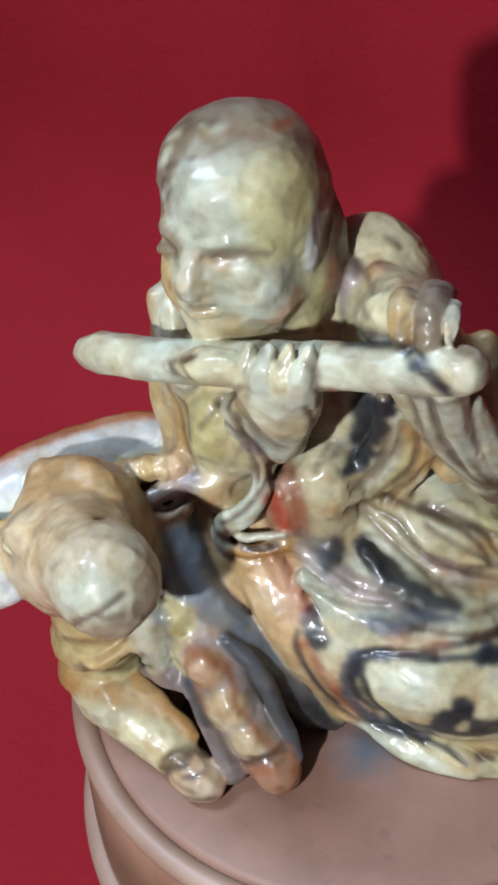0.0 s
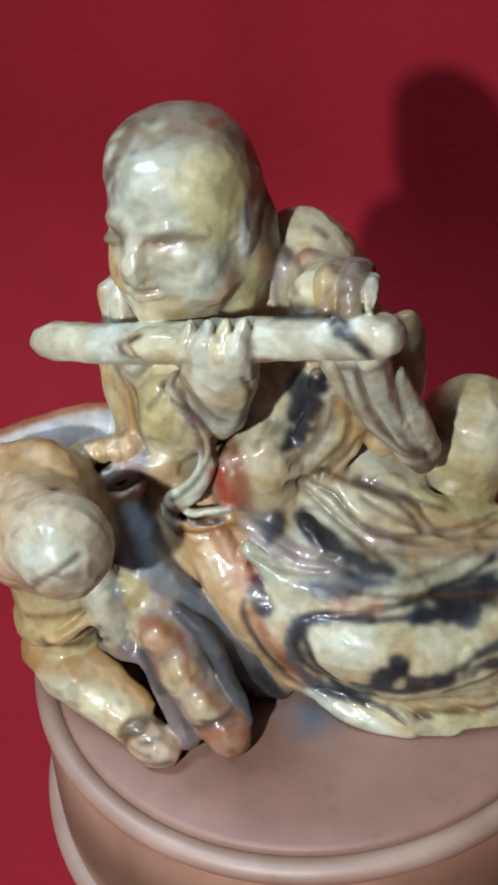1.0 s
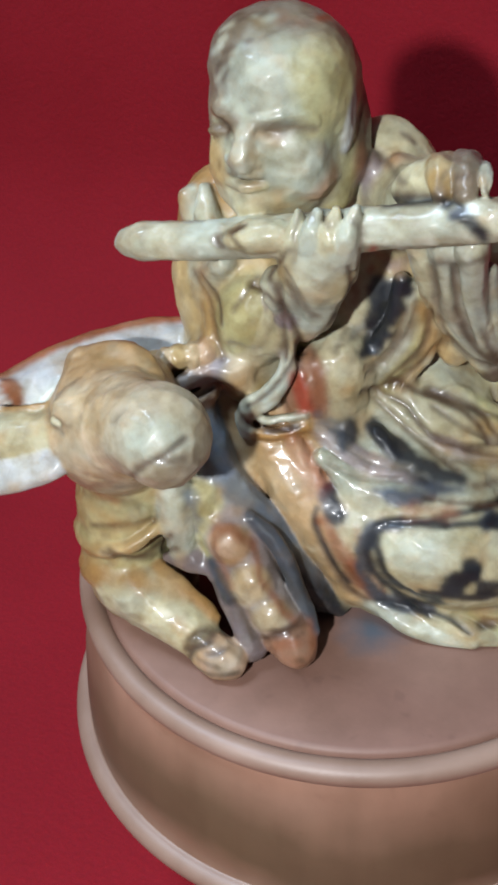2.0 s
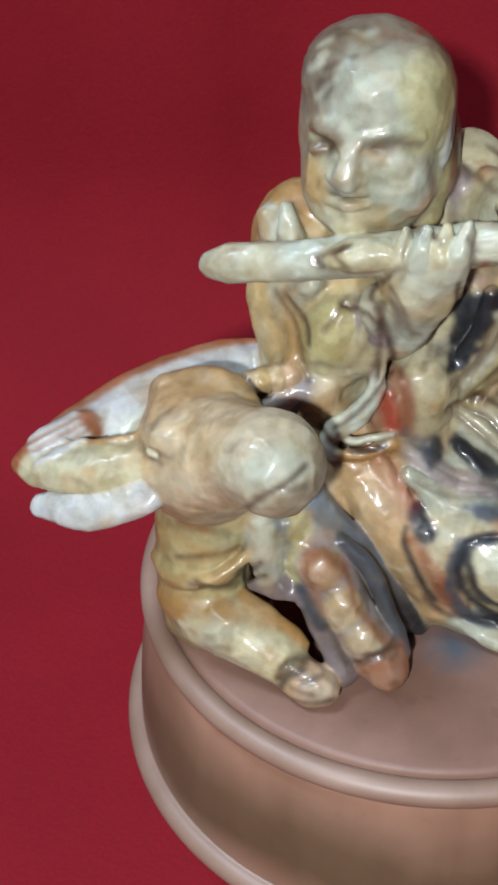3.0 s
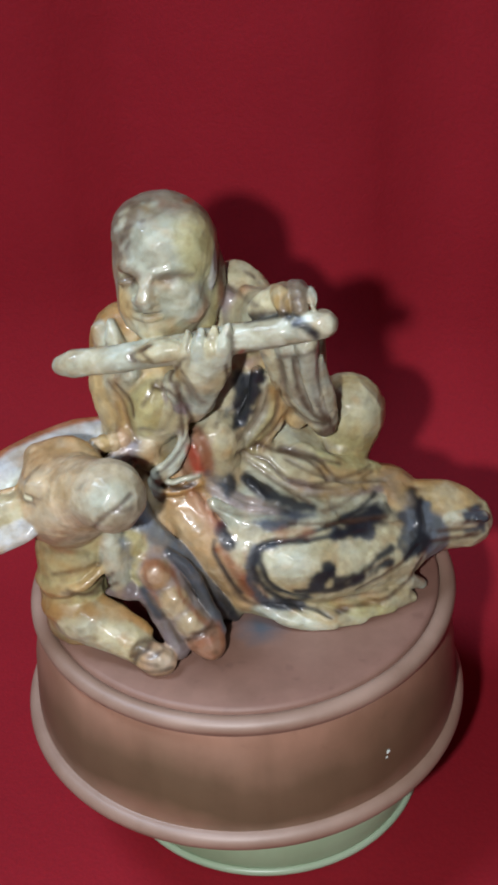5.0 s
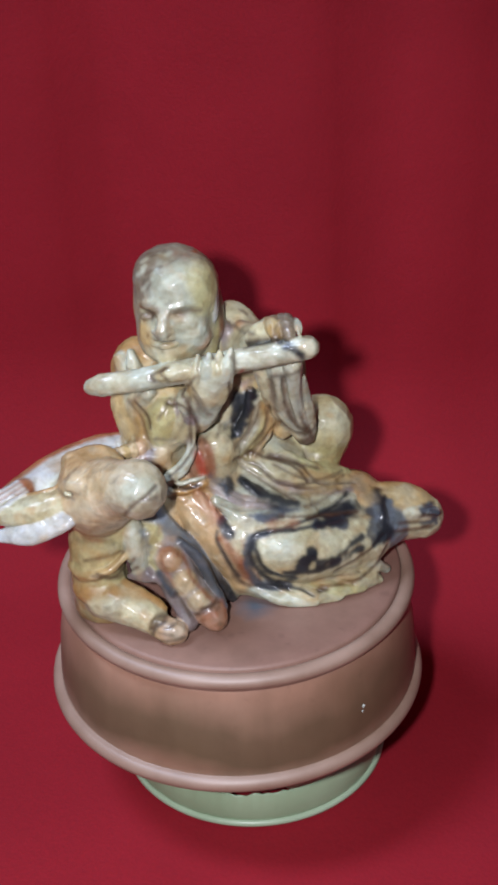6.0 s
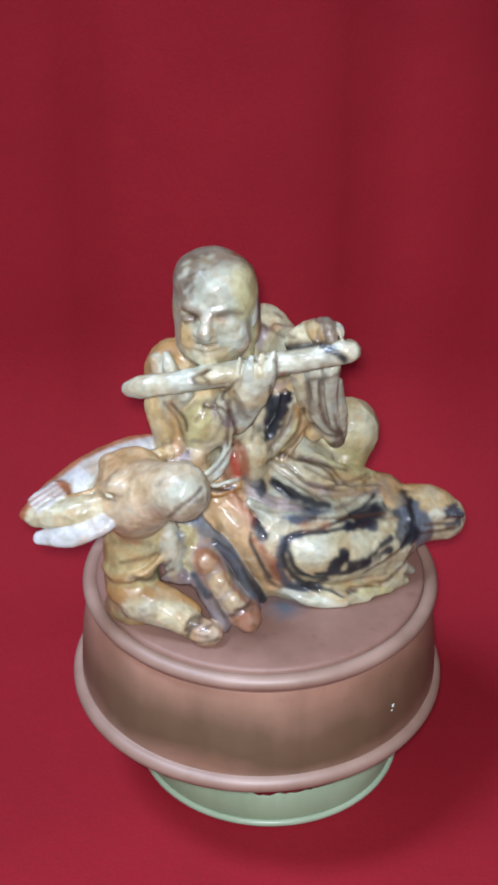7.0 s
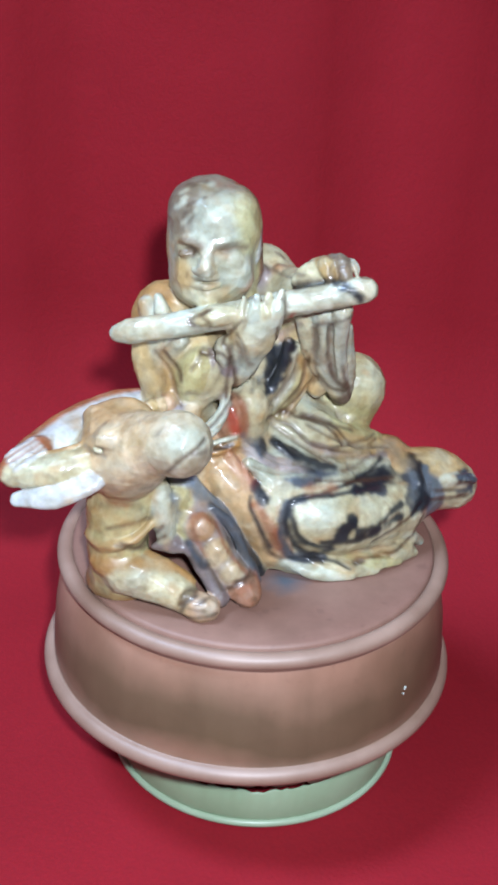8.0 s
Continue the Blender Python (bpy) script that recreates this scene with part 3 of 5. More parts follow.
    ball((-8.6, -13.6, 170.0), (3.2, 1.1, 0.8), TAUPE, 1.0, turn=(0, 6, -14), cut=True)
    ball((-20, -11.0, 168.7), (2.2, 1.5, 1.0), TAUPE, 0.6, turn=(0, -8, 16))
    ball((-8.7, -11.3, 167.6), (3.2, 1.6, 2.0), PALE, 1.2, turn=(0, 6, -14))
    tube([(-14.4, -12.8, 171.2), (-14.9, -14.4, 168.4), (-15.0, -15.0, 166.4)], (1.0, 1.7, 2.2), PALE, 1.2)
    ball((-15.0, -14.0, 165.6), (3.2, 1.6, 1.2), PALE, 0.8)
    tube([(-17.6, -13.8, 170.2), (-18.9, -14.2, 166.6), (-20, -13.2, 163.4)], (0.5, 0.5, 0.3), BROWN, 0.6, cut=True)
    tube([(-17.4, -13.8, 163.6), (-14.9, -15.0, 163.8), (-12.2, -14.4, 163.7)], (0.6, 0.9, 0.6), GREY, 0.7)
    tube([(-17.4, -13.6, 161.2), (-14.9, -14.8, 161.2), (-12, -14.2, 161.6)], (0.8, 1.0, 0.8), CREAM, 0.6)
    tube([(-17.6, -14.6, 162.6), (-14.9, -15.8, 162.6), (-11.8, -15.0, 162.7)], (0.35, 0.5, 0.35), BROWN, 0.5, cut=True)
    ball((-14.8, -12.2, 157.2), (3.6, 2.8, 2.6), CREAM, 1.0)
    ball((-2.0, -2.4, 169.6), (1.5, 2.4, 6.2), WHITE, 0.4, turn=(-8, 0, 0))
    ball((-0.3, -2.8, 170.2), (0.6, 0.8, 3.2), MAUVE, 0.5, cut=True)
    ball((-3.5, 3.8, 163), (3.6, 5, 9), UMBER, 1.2)
    ball((-2.8, 1.6, 160), (2.4, 3.4, 4.5), RUST, 1.5)
    ball((-23.9, -1.6, 168), (1.3, 3, 5.6), AMBER, 0.8)
    # flute
    tube([(-36.6, -13.5, 147.4), (-30, -14.2, 149), (-17, -15.5, 152.2), (25.0, -15.4, 162)], (2.4, 3.4, 3.2, 3.3, 3.3, 3.4, 3.5), PALE, 0.6)
    tube([(-17.8, -17.2, 153.4), (-13, -18.4, 154.8), (-8.4, -18.0, 155.6)], (0.9, 2.8, 2.4), CREAM, 0.4)
    tube([(-13.4, -19.6, 158), (-18.8, -18.4, 153.4), (-13.6, -20.4, 151.6), (-8, -20.4, 152.6)], (0.4, 0.6, 0.5, 0.4), BROWN, 0.5, cut=True)
    # arm and hand in front
    tube([(-27.5, 3, 144), (-28, -2, 135), (-24, -7, 124)], (6.4, 6.0, 5.6), OCHRE, 2.5)
    tube([(-20, -8, 126), (-14, -10, 131), (-8, -11, 137)], (5, 4.6, 5), CREAM, 2)
    ball((-17.2, -11.2, 134.6), (4.8, 4.2, 8.0), OLIVE, 0.35, turn=(0, 14, 0))
    tube([(-12.6, -11.4, 141), (-10.4, -13, 134), (-8.8, -12.6, 128)], (1.6, 1.9, 1.5), MAUVE, 0.7)
    tube([(-23.6, -9.6, 141.5), (-20.8, -11.4, 144.6)], (1.8, 1.6), PALE, 0.8)
    tube([(-5.2, -12.6, 138), (-3.4, -14.8, 146), (-1.8, -15.4, 153.0)], (4.0, 5.8, 6.2), GREY, 1.2, flat=0.72, across=(0, 1, 0.1))
    ball((-2.4, -16.4, 150.0), (6.8, 3.9, 6.4), CREAM, 1.2)
    tube([(-4.6, -18.0, 147), (-1.4, -19.0, 152), (0.6, -19.4, 154)], (3.0, 3.2, 2.4), PALE, 2.0, flat=0.6, across=(0, 1, 0.1))
    ball((-8.8, -16.2, 144.6), (3.6, 3.0, 4.4), PALE, 0.5)
    tube([(-8.6, -19.4, 150), (-5.6, -19.6, 145.6), (-5.8, -17.2, 139.4)], (0.4, 0.5, 0.4), TAUPE, 0.7, cut=True)
    ball((-8.2, -14.6, 139.6), (2.8, 2.6, 3.4), MAUVE, 0.8)
    ball((-3.8, -13.4, 139.8), (3.2, 3.2, 4.2), GREY, 0.8)
    for i in range(4):
        tube([(-6.0 + 2.9 * i, -18.2, 151.2 + 0.5 * i), (-5.6 + 3.0 * i, -19.2, 156 + 0.6 * i), (-5.0 + 3.05 * i, -17.6, 159.6 + 0.75 * i)], (1.9, 1.8, 1.0), (CREAM, PALE, CREAM, PALE)[i], 0.5)
    tube([(5.4, -16.6, 153), (4.2, -17.2, 147), (0.6, -15.6, 141)], (0.6, 0.8, 0.6), BROWN, 0.8, cut=True)
    # arm and hand at the flute's far end
    tube([(5, 9, 149), (10, 0, 154), (15, -8, 159)], (8.5, 6.5, 4.4), CREAM, 2.5)
    ball((13.6, -8, 162.2), (7.0, 4.8, 4.4), CREAM, 1.2, turn=(0, -24, -12))
    for i, tint in enumerate((OCHRE, TAUPE)):
        tube([(14.4 + 3.9 * i, -6, 164.6 + 0.9 * i), (15.4 + 3.8 * i, -11, 166.4 + 0.6 * i), (16.4 + 3.7 * i, -14.6, 164.8 + 0.5 * i)], (2.4, 2.3, 1.8), tint, 0.5)
    tube([(21.8, -9, 167.0), (22.6, -12.4, 167.2), (23, -14.4, 166)], (1.0, 1.1, 0.9), PALE, 0.4)
    # hanging sleeve of three folded flaps narrowing to the tip
    ball((12, 4, 138), (7.5, 5, 15), OCHRE, 2.5, turn=(0, 12, 0))
    ball((18, 4.4, 136), (5, 3.4, 14), OCHRE, 2, turn=(-14, 10, 0))
    tube([(11.5, -4.5, 150), (14.6, -1.6, 136), (21.4, 1.6, 125)], (3.0, 2.5, 2.2), CREAM, 0.6)
    tube([(15.6, -7.4, 152), (17.2, -3.6, 138), (22, 0.6, 126)], (2.8, 2.4, 1.8), PALE, 0.5)
    tube([(20.6, -9.6, 153.6), (20.8, -5.2, 140), (22.8, -0.4, 127)], (2.8, 2.2, 1.7), PALE, 0.5)
    tube([(22.6, -5, 147), (24.2, -0.6, 134), (24.8, 2.8, 125.6)], (1.5, 1.9, 1.8), GREY, 0.6)
    tube([(18.4, -8.6, 149), (18.9, -6.4, 140), (20.4, -3.6, 132)], (0.5, 0.6, 0.4), TAUPE, 0.6, cut=True)
    ball((23.0, 2.2, 123.6), (3.0, 2.8, 3.0), UMBER, 1.2)
    # chest folds
    for i in range(4):
        tube([(7.5 + 1.5 * i, -2.4 + 0.8 * i, 141 - 1.5 * i), (5.5 + 2.2 * i, -2.6 + 0.8 * i, 130 - 1.0 * i), (-2 + 3.4 * i, -4.6 + 0.9 * i, 118.5 + 0.6 * i)], (1.5, 1.9, 1.3), (CREAM, PALE, OLIVE, OCHRE)[i], 0.6)
    ball((-19, -4, 136), (9, 7, 13), OCHRE, 3)
    tube([(-23, -9, 134), (-21.5, -11, 126), (-16, -12, 119)], (3.0, 3.6, 3), OCHRE, 1.0)
    ball((-20, -5, 121), (9, 8, 8), CREAM, 2.5)
    ball((-18.6, -12.4, 121.8), (3.4, 2.8, 3.2), PALE, 1.0)
    # red fold with its pale ribbon
    ball((-2.5, -5.6, 122), (6, 6, 9), CREAM, 2.5)
    ball((-6.6, -9.2, 121), (4.6, 5.0, 7.4), FLAME, 1.5)
    tube([(-8.4, -13.6, 136), (-8.8, -14.4, 128), (-12, -15.4, 122), (-16, -16.4, 118.4), (-15.8, -17.4, 114.8)], (1.1, 1.6, 2.0, 2.0, 1.4), PALE, 0.45)
    tube([(-14.4, -17.2, 114.8), (-10.4, -16.8, 115.2), (-5.6, -14.8, 116.6)], (1.2, 1.3, 1.0), AMBER, 0.9)
    tube([(-13.2, -16.6, 117.2), (-9.8, -15.8, 118), (-6, -14.4, 118.6)], (0.8, 0.9, 0.7), PALE, 0.7)
    tube([(-12, -17.8, 116.2), (-6.8, -16.2, 117)], (0.5, 0.5), INK, 0.5, cut=True)
    ball((-6, -8, 106), (11, 8, 12), TAN, 4)
    tube([(-7.5, -16.4, 113.4), (-1.6, -18.6, 105.6), (3.2, -20.8, 97), (7.4, -19.8, 86)], (1.3, 1.6, 1.8, 1.3), PEACH, 1.0)
    # lap folds
    ball((8, 5, 111), (16, 12, 9), CREAM, 4)
    tube([(0, -8.5, 108.5), (10, -9, 106), (22, -7, 102.5)], (5, 5.4, 5), GREY, 3)
    ball((37, 10, 98), (9, 8, 8), TAN, 4)
    for i in range(6):
        f = i / 5
        tube([(3.5 + 9 * f, -7.6 + 10.4 * f, 112.6 + 6.4 * f), (15 + 6 * f, -9.4 + 12 * f, 106.6 + 7.2 * f), (24.5 + 3 * f, -6.4 + 11 * f, 103.4 + 6.6 * f), (37 - 2 * f, 0.5 + 10 * f, 100.4 + 5.4 * f)], (1.5, 2.1, 2.0, 1.7), (GREY, PALE, MAUVE, CREAM, OCHRE, OLIVE)[i], 0.6)
    tube([(-4, -13.4, 115.4), (2, -13.6, 110.8), (10, -13, 108), (20, -10.4, 104.6)], (1.5, 2.0, 2.0, 1.4), MAUVE, 0.8)
    tube([(-2.5, -16.4, 111.5), (4, -16.4, 107.4), (12, -15.6, 105.4), (22, -12, 103.6)], (1.4, 1.9, 1.9, 1.4), GREY, 0.8)
    tube([(5.4, -9.0, 113), (10.6, -11.6, 108.8), (16, -12.0, 105.8), (20.4, -9.4, 104.4)], (1.3, 1.9, 2.1, 1.4), INK, 0.7)
    ball((0.3, -9.6, 111.6), (2.1, 1.9, 2.4), INK, 0.7)
    # raised knee
    tube([(27.2, 17, 118.4), (23.6, 16, 107)], (9.9, 9), OLIVE, 3)
    ball((28.4, 13, 120.5), (7.4, 5.6, 7.6), CREAM, 2.5)
    tube([(22.6, 6.6, 116), (24.6, 5.4, 110.6), (28.2, 6.8, 110.4)], (0.5, 0.7, 0.5), TAUPE, 0.8, cut=True)
    ball((26.2, 7.6, 113.2), (2.0, 1.6, 1.4), CREAM, 0.7)
    # thigh and shin in the robe
    tube([(4, -13, 98), (22, -12, 93), (40, -2, 90)], (9.5, 11, 9), CREAM, 4)
    ball((17, -18.5, 97), (9, 4.6, 5.4), PALE, 2.5)
    tube([(3.2, -21.0, 100.5), (5.4, -22, 94.5), (8.8, -20, 86)], (1.3, 1.8, 1.4), RUST, 0.8)
    tube([(5.6, -20.8, 101), (7.6, -22, 96.5), (9.2, -20.6, 88)], (1.3, 1.4, 1.1), PEACH, 0.7)
    tube([(0, -16, 84), (20, -16, 80.5), (42, -8, 80)], (4, 5, 4), CREAM, 3)
    for a, b, d, tint in (((6, -19.5, 84.5), (16, -21, 80.2), (27, -20.6, 78.4), PALE), ((17, -19.6, 84.6), (26, -19.6, 80.4), (34, -17.4, 78.4), CREAM), ((25, -17.6, 85.6), (33, -16.6, 81), (41, -12.6, 78.6), OLIVE), ((31, -14, 87.5), (39, -12.4, 82), (46, -8, 78.8), CREAM), ((37, -10, 90), (44, -7.4, 84.5), (48, -3, 79.5), PALE)):
        tube([a, b, d], (1.7, 2.2, 1.5), tint, 0.7)
    # ankle band and foot
    tube([(40, -1, 90.5), (48, 5, 91.5)], (8.4, 7.6), STEEL, 1.2)
    tube([(44.5, 5.5, 101.5), (46.6, -1.6, 97.6), (46.4, -4.6, 90)], (1.5, 1.7, 1.4), INK, 0.8)
    tube([(42, 7, 96), (51, 9, 95), (57, 11, 93)], (6.8, 6.8, 6), OCHRE, 1.5)
    tube([(47, 5.6, 91.5), (55, 9.5, 91), (58.5, 11, 90.2)], (7.0, 7.4, 7.2), CREAM, 1.0)
    tube([(47, 10, 100.4), (53, 11.4, 99.2), (58, 12, 97)], (2.2, 2.6, 2.0), AMBER, 1.4)
    for i in range(4):
        tube([(54, 3.6 + 2.4 * i, 95.8 - 3.3 * i), (62.6, 6.4 + 2.4 * i, 95.0 - 3.3 * i)], (2.0, 1.9), PALE, 0.45)
        tube([(61.6, 3.6 + 2.4 * i, 96.0 - 3.3 * i), (63.6, 5.2 + 2.4 * i, 95.2 - 3.3 * i)], (0.9, 0.9), SLATE, 0.5)
    c.floor(77.85)
    return c.mesh()


def lattice(p, size, seed):
    """Smooth random values, 0 to 1, at points p, with cells of the given size."""
    g = np.random.RandomState(seed).rand(32, 32, 32)
    q = p / size
    i = np.floor(q).astype(int)
    f = q - i
    f = f * f * (3 - 2 * f)
    out = 0
    for dx in (0, 1):
        for dy in (0, 1):
            for dz in (0, 1):
                w = (f[:, 0] if dx else 1 - f[:, 0]) * (f[:, 1] if dy else 1 - f[:, 1]) * (f[:, 2] if dz else 1 - f[:, 2])
                out = out + w * g[(i[:, 0] + dx) % 32, (i[:, 1] + dy) % 32, (i[:, 2] + dz) % 32]
    return out


class Skin:
    """The carved surface: veins, inlays and chisel lines follow curves laid on it."""

    def __init__(self, v, q, col):
        self.v, self.q, self.col = v, q, col.astype(float)
        n = np.zeros_like(v)
        cr = np.cross(v[q[:, 2]] - v[q[:, 0]], v[q[:, 3]] - v[q[:, 1]])
        for k in range(4):
            for ax in range(3):
                n[:, ax] += np.bincount(q[:, k], cr[:, ax], len(v))
        self.n = n / (np.linalg.norm(n, axis=1)[:, None] + 1e-9)
        front = np.array((0.16, -0.84, 0.52))
        front /= np.linalg.norm(front)
        side = np.cross((0, 0, 1), front)
        side /= np.linalg.norm(side)
        self.base = np.stack([side, np.cross(front, side), front])
        self.flat = v @ self.base.T
        self.rough = (lattice(v, 2.6, 3) - 0.5) + 0.6 * (lattice(v, 1.1, 4) - 0.5)
        self.push = np.zeros(len(v))
        self.fade = np.clip(0.35 + 0.8 * lattice(v, 4.0, 41) + 0.35 * lattice(v, 1.1, 42), 0.6, 1)
        for size, seed, at, tint, share in ((9.0, 11, 0.54, OCHRE, 0.3), (6.0, 12, 0.55, PALE, 0.3), (5.0, 13, 0.60, MAUVE, 0.2), (3.4, 14, 0.57, AMBER, 0.48), (2.4, 15, 0.58, PALE, 0.25), (1.7, 16, 0.58, TAUPE, 0.35)):
            f = lattice(v, size, seed) * 0.65 + lattice(v, size * 0.41, seed + 20) * 0.35
            m = np.clip((f - at) / 0.26, 0, 1)[:, None] * share * np.clip(self.col.mean(1) / 0.22 - 0.2, 0.1, 1)[:, None]
            self.col = self.col * (1 - m) + np.array(tint) * m
            vein = np.clip(1 - np.abs(f - at - 0.06) / 0.007, 0, 1)[:, None] * 0.25
            self.col = self.col * (1 - vein) + np.array(TAUPE) * vein
        # uneven chisel work
        self.push += 0.3 * (lattice(v, 4.2, 31) - 0.5)
        self.chisel(7.0, 61, 0.42, 0.22)
        self.chisel(4.2, 71, 0.45, 0.22)

    def chisel(self, size, seed, share, tone):
        """Flat knife cuts: cells of about the given size are pressed towards their own mean plane."""
        rng = np.random.RandomState(seed)
        warp = np.stack([lattice(self.v, size * 0.7, seed + i) for i in (1, 2, 3)], 1) * size * 0.9
        feature = np.concatenate([self.v + warp, self.n * size * 0.55], 1).astype(np.float32)
        key = np.floor(feature[:, :3] / size).astype(int) @ np.array((1, 1000, 1000000)) * 8 + (self.n > 0) @ np.array((1, 2, 4))
        order = rng.permutation(len(key))
        seeds = order[np.unique(key[order], return_index=True)[1]]
        s = feature[seeds]
        half = (s * s).sum(1) / 2
        cell = np.concatenate([np.argmax(f @ s.T - half, 1) for f in np.array_split(feature, 60)])
        count = np.bincount(cell, minlength=len(s)) + 1e-9
        mid = np.stack([np.bincount(cell, self.v[:, i], len(s)) / count for i in range(3)], 1)
        nor = np.stack([np.bincount(cell, self.n[:, i], len(s)) for i in range(3)], 1)
        nor /= np.linalg.norm(nor, axis=1)[:, None] + 1e-9
        lean = (self.n * nor[cell]).sum(1)
        off = ((self.v - mid[cell]) * nor[cell]).sum(1)
        self.push -= share * np.where(lean > 0.6, np.clip(off / np.maximum(lean, 0.6), -0.4, 0.4), 0)
        self.col *= 1 + tone * (rng.rand(len(s), 1) - 0.5)[cell] * np.array((1.0, 1.05, 1.25))

    def mark(self, width, colour, *pts, soft=1.1, edge=0.8, carve=0.0, full=1.0, deep=7.0):
        line = [self.base @ np.array(p, float) for p in (spline(pts, 4) if len(pts) > 2 else pts)]
        if len(line) == 1:
            line = line * 2
        r = max(width / 2, 0.42)
        soft = max(soft, 1.3) if r > 0.6 else soft
        lo = np.min(line, 0) - r - 4
        hi = np.max(line, 0) + r + 4
        f = self.flat
        ix = np.nonzero((f[:, 0] > lo[0]) & (f[:, 0] < hi[0]) & (f[:, 1] > lo[1]) & (f[:, 1] < hi[1]))[0]
        p = f[ix]
        best = np.full(len(ix), 1e9)
        for a, b in zip(line[:-1], line[1:]):
            ab = (b - a)[:2]
            t = np.clip(((p[:, :2] - a[:2]) @ ab) / (ab @ ab + 1e-9), 0, 1)
            d = np.hypot(p[:, 0] - a[0] - t * ab[0], p[:, 1] - a[1] - t * ab[1])
            d = np.where(np.abs(p[:, 2] - a[2] - t * (b[2] - a[2])) > deep, 1e9, d)
            best = np.minimum(best, d)
        best = best + self.rough[ix] * edge * min(1.2, r) * (2.0 if r > 0.6 else 0.9)
        m = np.clip((r + soft / 2 - best) / max(soft, 0.05), 0, 1)
        m = m * m * (3 - 2 * m)
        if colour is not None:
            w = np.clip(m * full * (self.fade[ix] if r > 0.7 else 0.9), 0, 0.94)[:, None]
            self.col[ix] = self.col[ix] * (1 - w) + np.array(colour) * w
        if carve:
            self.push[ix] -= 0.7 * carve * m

    def done(self):
        # worn edges: even the chiselling out over neighbouring points
        q, n = self.q, len(self.v)
        for _ in range(2):
            total, count = self.push.copy(), np.ones(n)
            for a, b in ((0, 1), (1, 2), (2, 3), (3, 0)):
                total += np.bincount(q[:, a], self.push[q[:, b]], n) + np.bincount(q[:, b], self.push[q[:, a]], n)
                count += np.bincount(q[:, a], minlength=n) + np.bincount(q[:, b], minlength=n)
            self.push = total / count
            tint = self.col.copy()
            for a, b in ((0, 1), (1, 2), (2, 3), (3, 0)):
                for i in range(3):
                    tint[:, i] += np.bincount(q[:, a], self.col[q[:, b], i], n) + np.bincount(q[:, b], self.col[q[:, a], i], n)
            self.col = tint / count[:, None]
        return self.v + self.n * self.push[:, None], self.col


def decorate(k):
    # carved brown and taupe lines mix patina with shade painted into the grooves
    mark = k.mark
    # flute and fingers
    mark(0.58, INK, (7.6, -14.1, 161.3), (11.8, -14.6, 162.4), (14.7, -14.9, 163.2), (17.8, -16.1, 163.6), full=1.2)
    mark(1.13, INK, (19.7, -17.5, 163.2), (22.1, -18.6, 161.7), (24.1, -18.3, 160.2), full=1.2)
    mark(1.29, SLATE, (19.2, -17.5, 162.9), (20.8, -17.0, 164.0), soft=.8, full=1.3)
    mark(0.53, RED, (7.3, -18.5, 156.0), (1.3, -0.0, 140.4), full=1.3)
    mark(0.53, BROWN, (-13.7, -17.7, 156.6), (-16.0, -18.8, 154.6), (-13.4, -19.7, 152.6), carve=.4, full=.7)
    mark(0.43, BROWN, (-4.1, -16.9, 161.0), (-5.1, -18.7, 157.9), (-4.6, -19.8, 154.5), carve=.4, full=.7)
    mark(0.43, BROWN, (-5.0, -10.3, 156.8), (-2.5, -17.9, 158.9), carve=.4, full=.7)
    mark(0.44, BROWN, (-4.3, -7.4, 154.4), (0.2, -18.2, 158.6), carve=.4, full=.7)
    mark(0.43, BROWN, (-3.8, -1.9, 150.6), (4.8, -18.2, 159.5), (5.3, -18.4, 155.5), carve=.4, full=.7)
    mark(0.41, BROWN, (16.1, -13.7, 164.6), (17.8, -13.1, 166.5), (20.3, -12.9, 167.3), (21.8, -13.7, 165.7), carve=.4, full=.7)
    mark(0.49, TAUPE, (22.1, -11.8, 167.4), (23.5, -13.7, 165.0), (26.2, -15.2, 165.6), carve=.4, full=.8)
    # chest
    mark(2.29, STEEL, (0.4, -3.1, 130.5), (2.3, -2.5, 131.0), soft=1.5, full=.8)
    mark(2.08, RUST, (-1.2, -1.5, 139.0), (-0.7, -2.6, 135.3), soft=1.4, full=.6)
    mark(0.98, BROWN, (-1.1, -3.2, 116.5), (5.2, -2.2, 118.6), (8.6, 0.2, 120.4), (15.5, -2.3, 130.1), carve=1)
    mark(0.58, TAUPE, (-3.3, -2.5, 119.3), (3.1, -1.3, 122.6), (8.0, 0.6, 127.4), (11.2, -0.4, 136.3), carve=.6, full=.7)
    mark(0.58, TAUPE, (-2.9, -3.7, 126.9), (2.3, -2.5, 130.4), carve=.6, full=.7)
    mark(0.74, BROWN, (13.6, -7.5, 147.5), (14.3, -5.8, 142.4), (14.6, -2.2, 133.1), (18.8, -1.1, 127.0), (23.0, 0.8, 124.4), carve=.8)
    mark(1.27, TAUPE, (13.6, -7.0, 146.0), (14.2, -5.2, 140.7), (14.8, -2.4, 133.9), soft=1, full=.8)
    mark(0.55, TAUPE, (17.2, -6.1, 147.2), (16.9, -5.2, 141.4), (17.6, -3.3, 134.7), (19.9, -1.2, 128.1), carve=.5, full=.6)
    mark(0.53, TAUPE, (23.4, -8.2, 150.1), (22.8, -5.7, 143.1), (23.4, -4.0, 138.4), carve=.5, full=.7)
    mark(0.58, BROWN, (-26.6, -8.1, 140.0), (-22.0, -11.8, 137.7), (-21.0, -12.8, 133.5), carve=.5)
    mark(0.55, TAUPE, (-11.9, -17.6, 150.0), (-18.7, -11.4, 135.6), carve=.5)
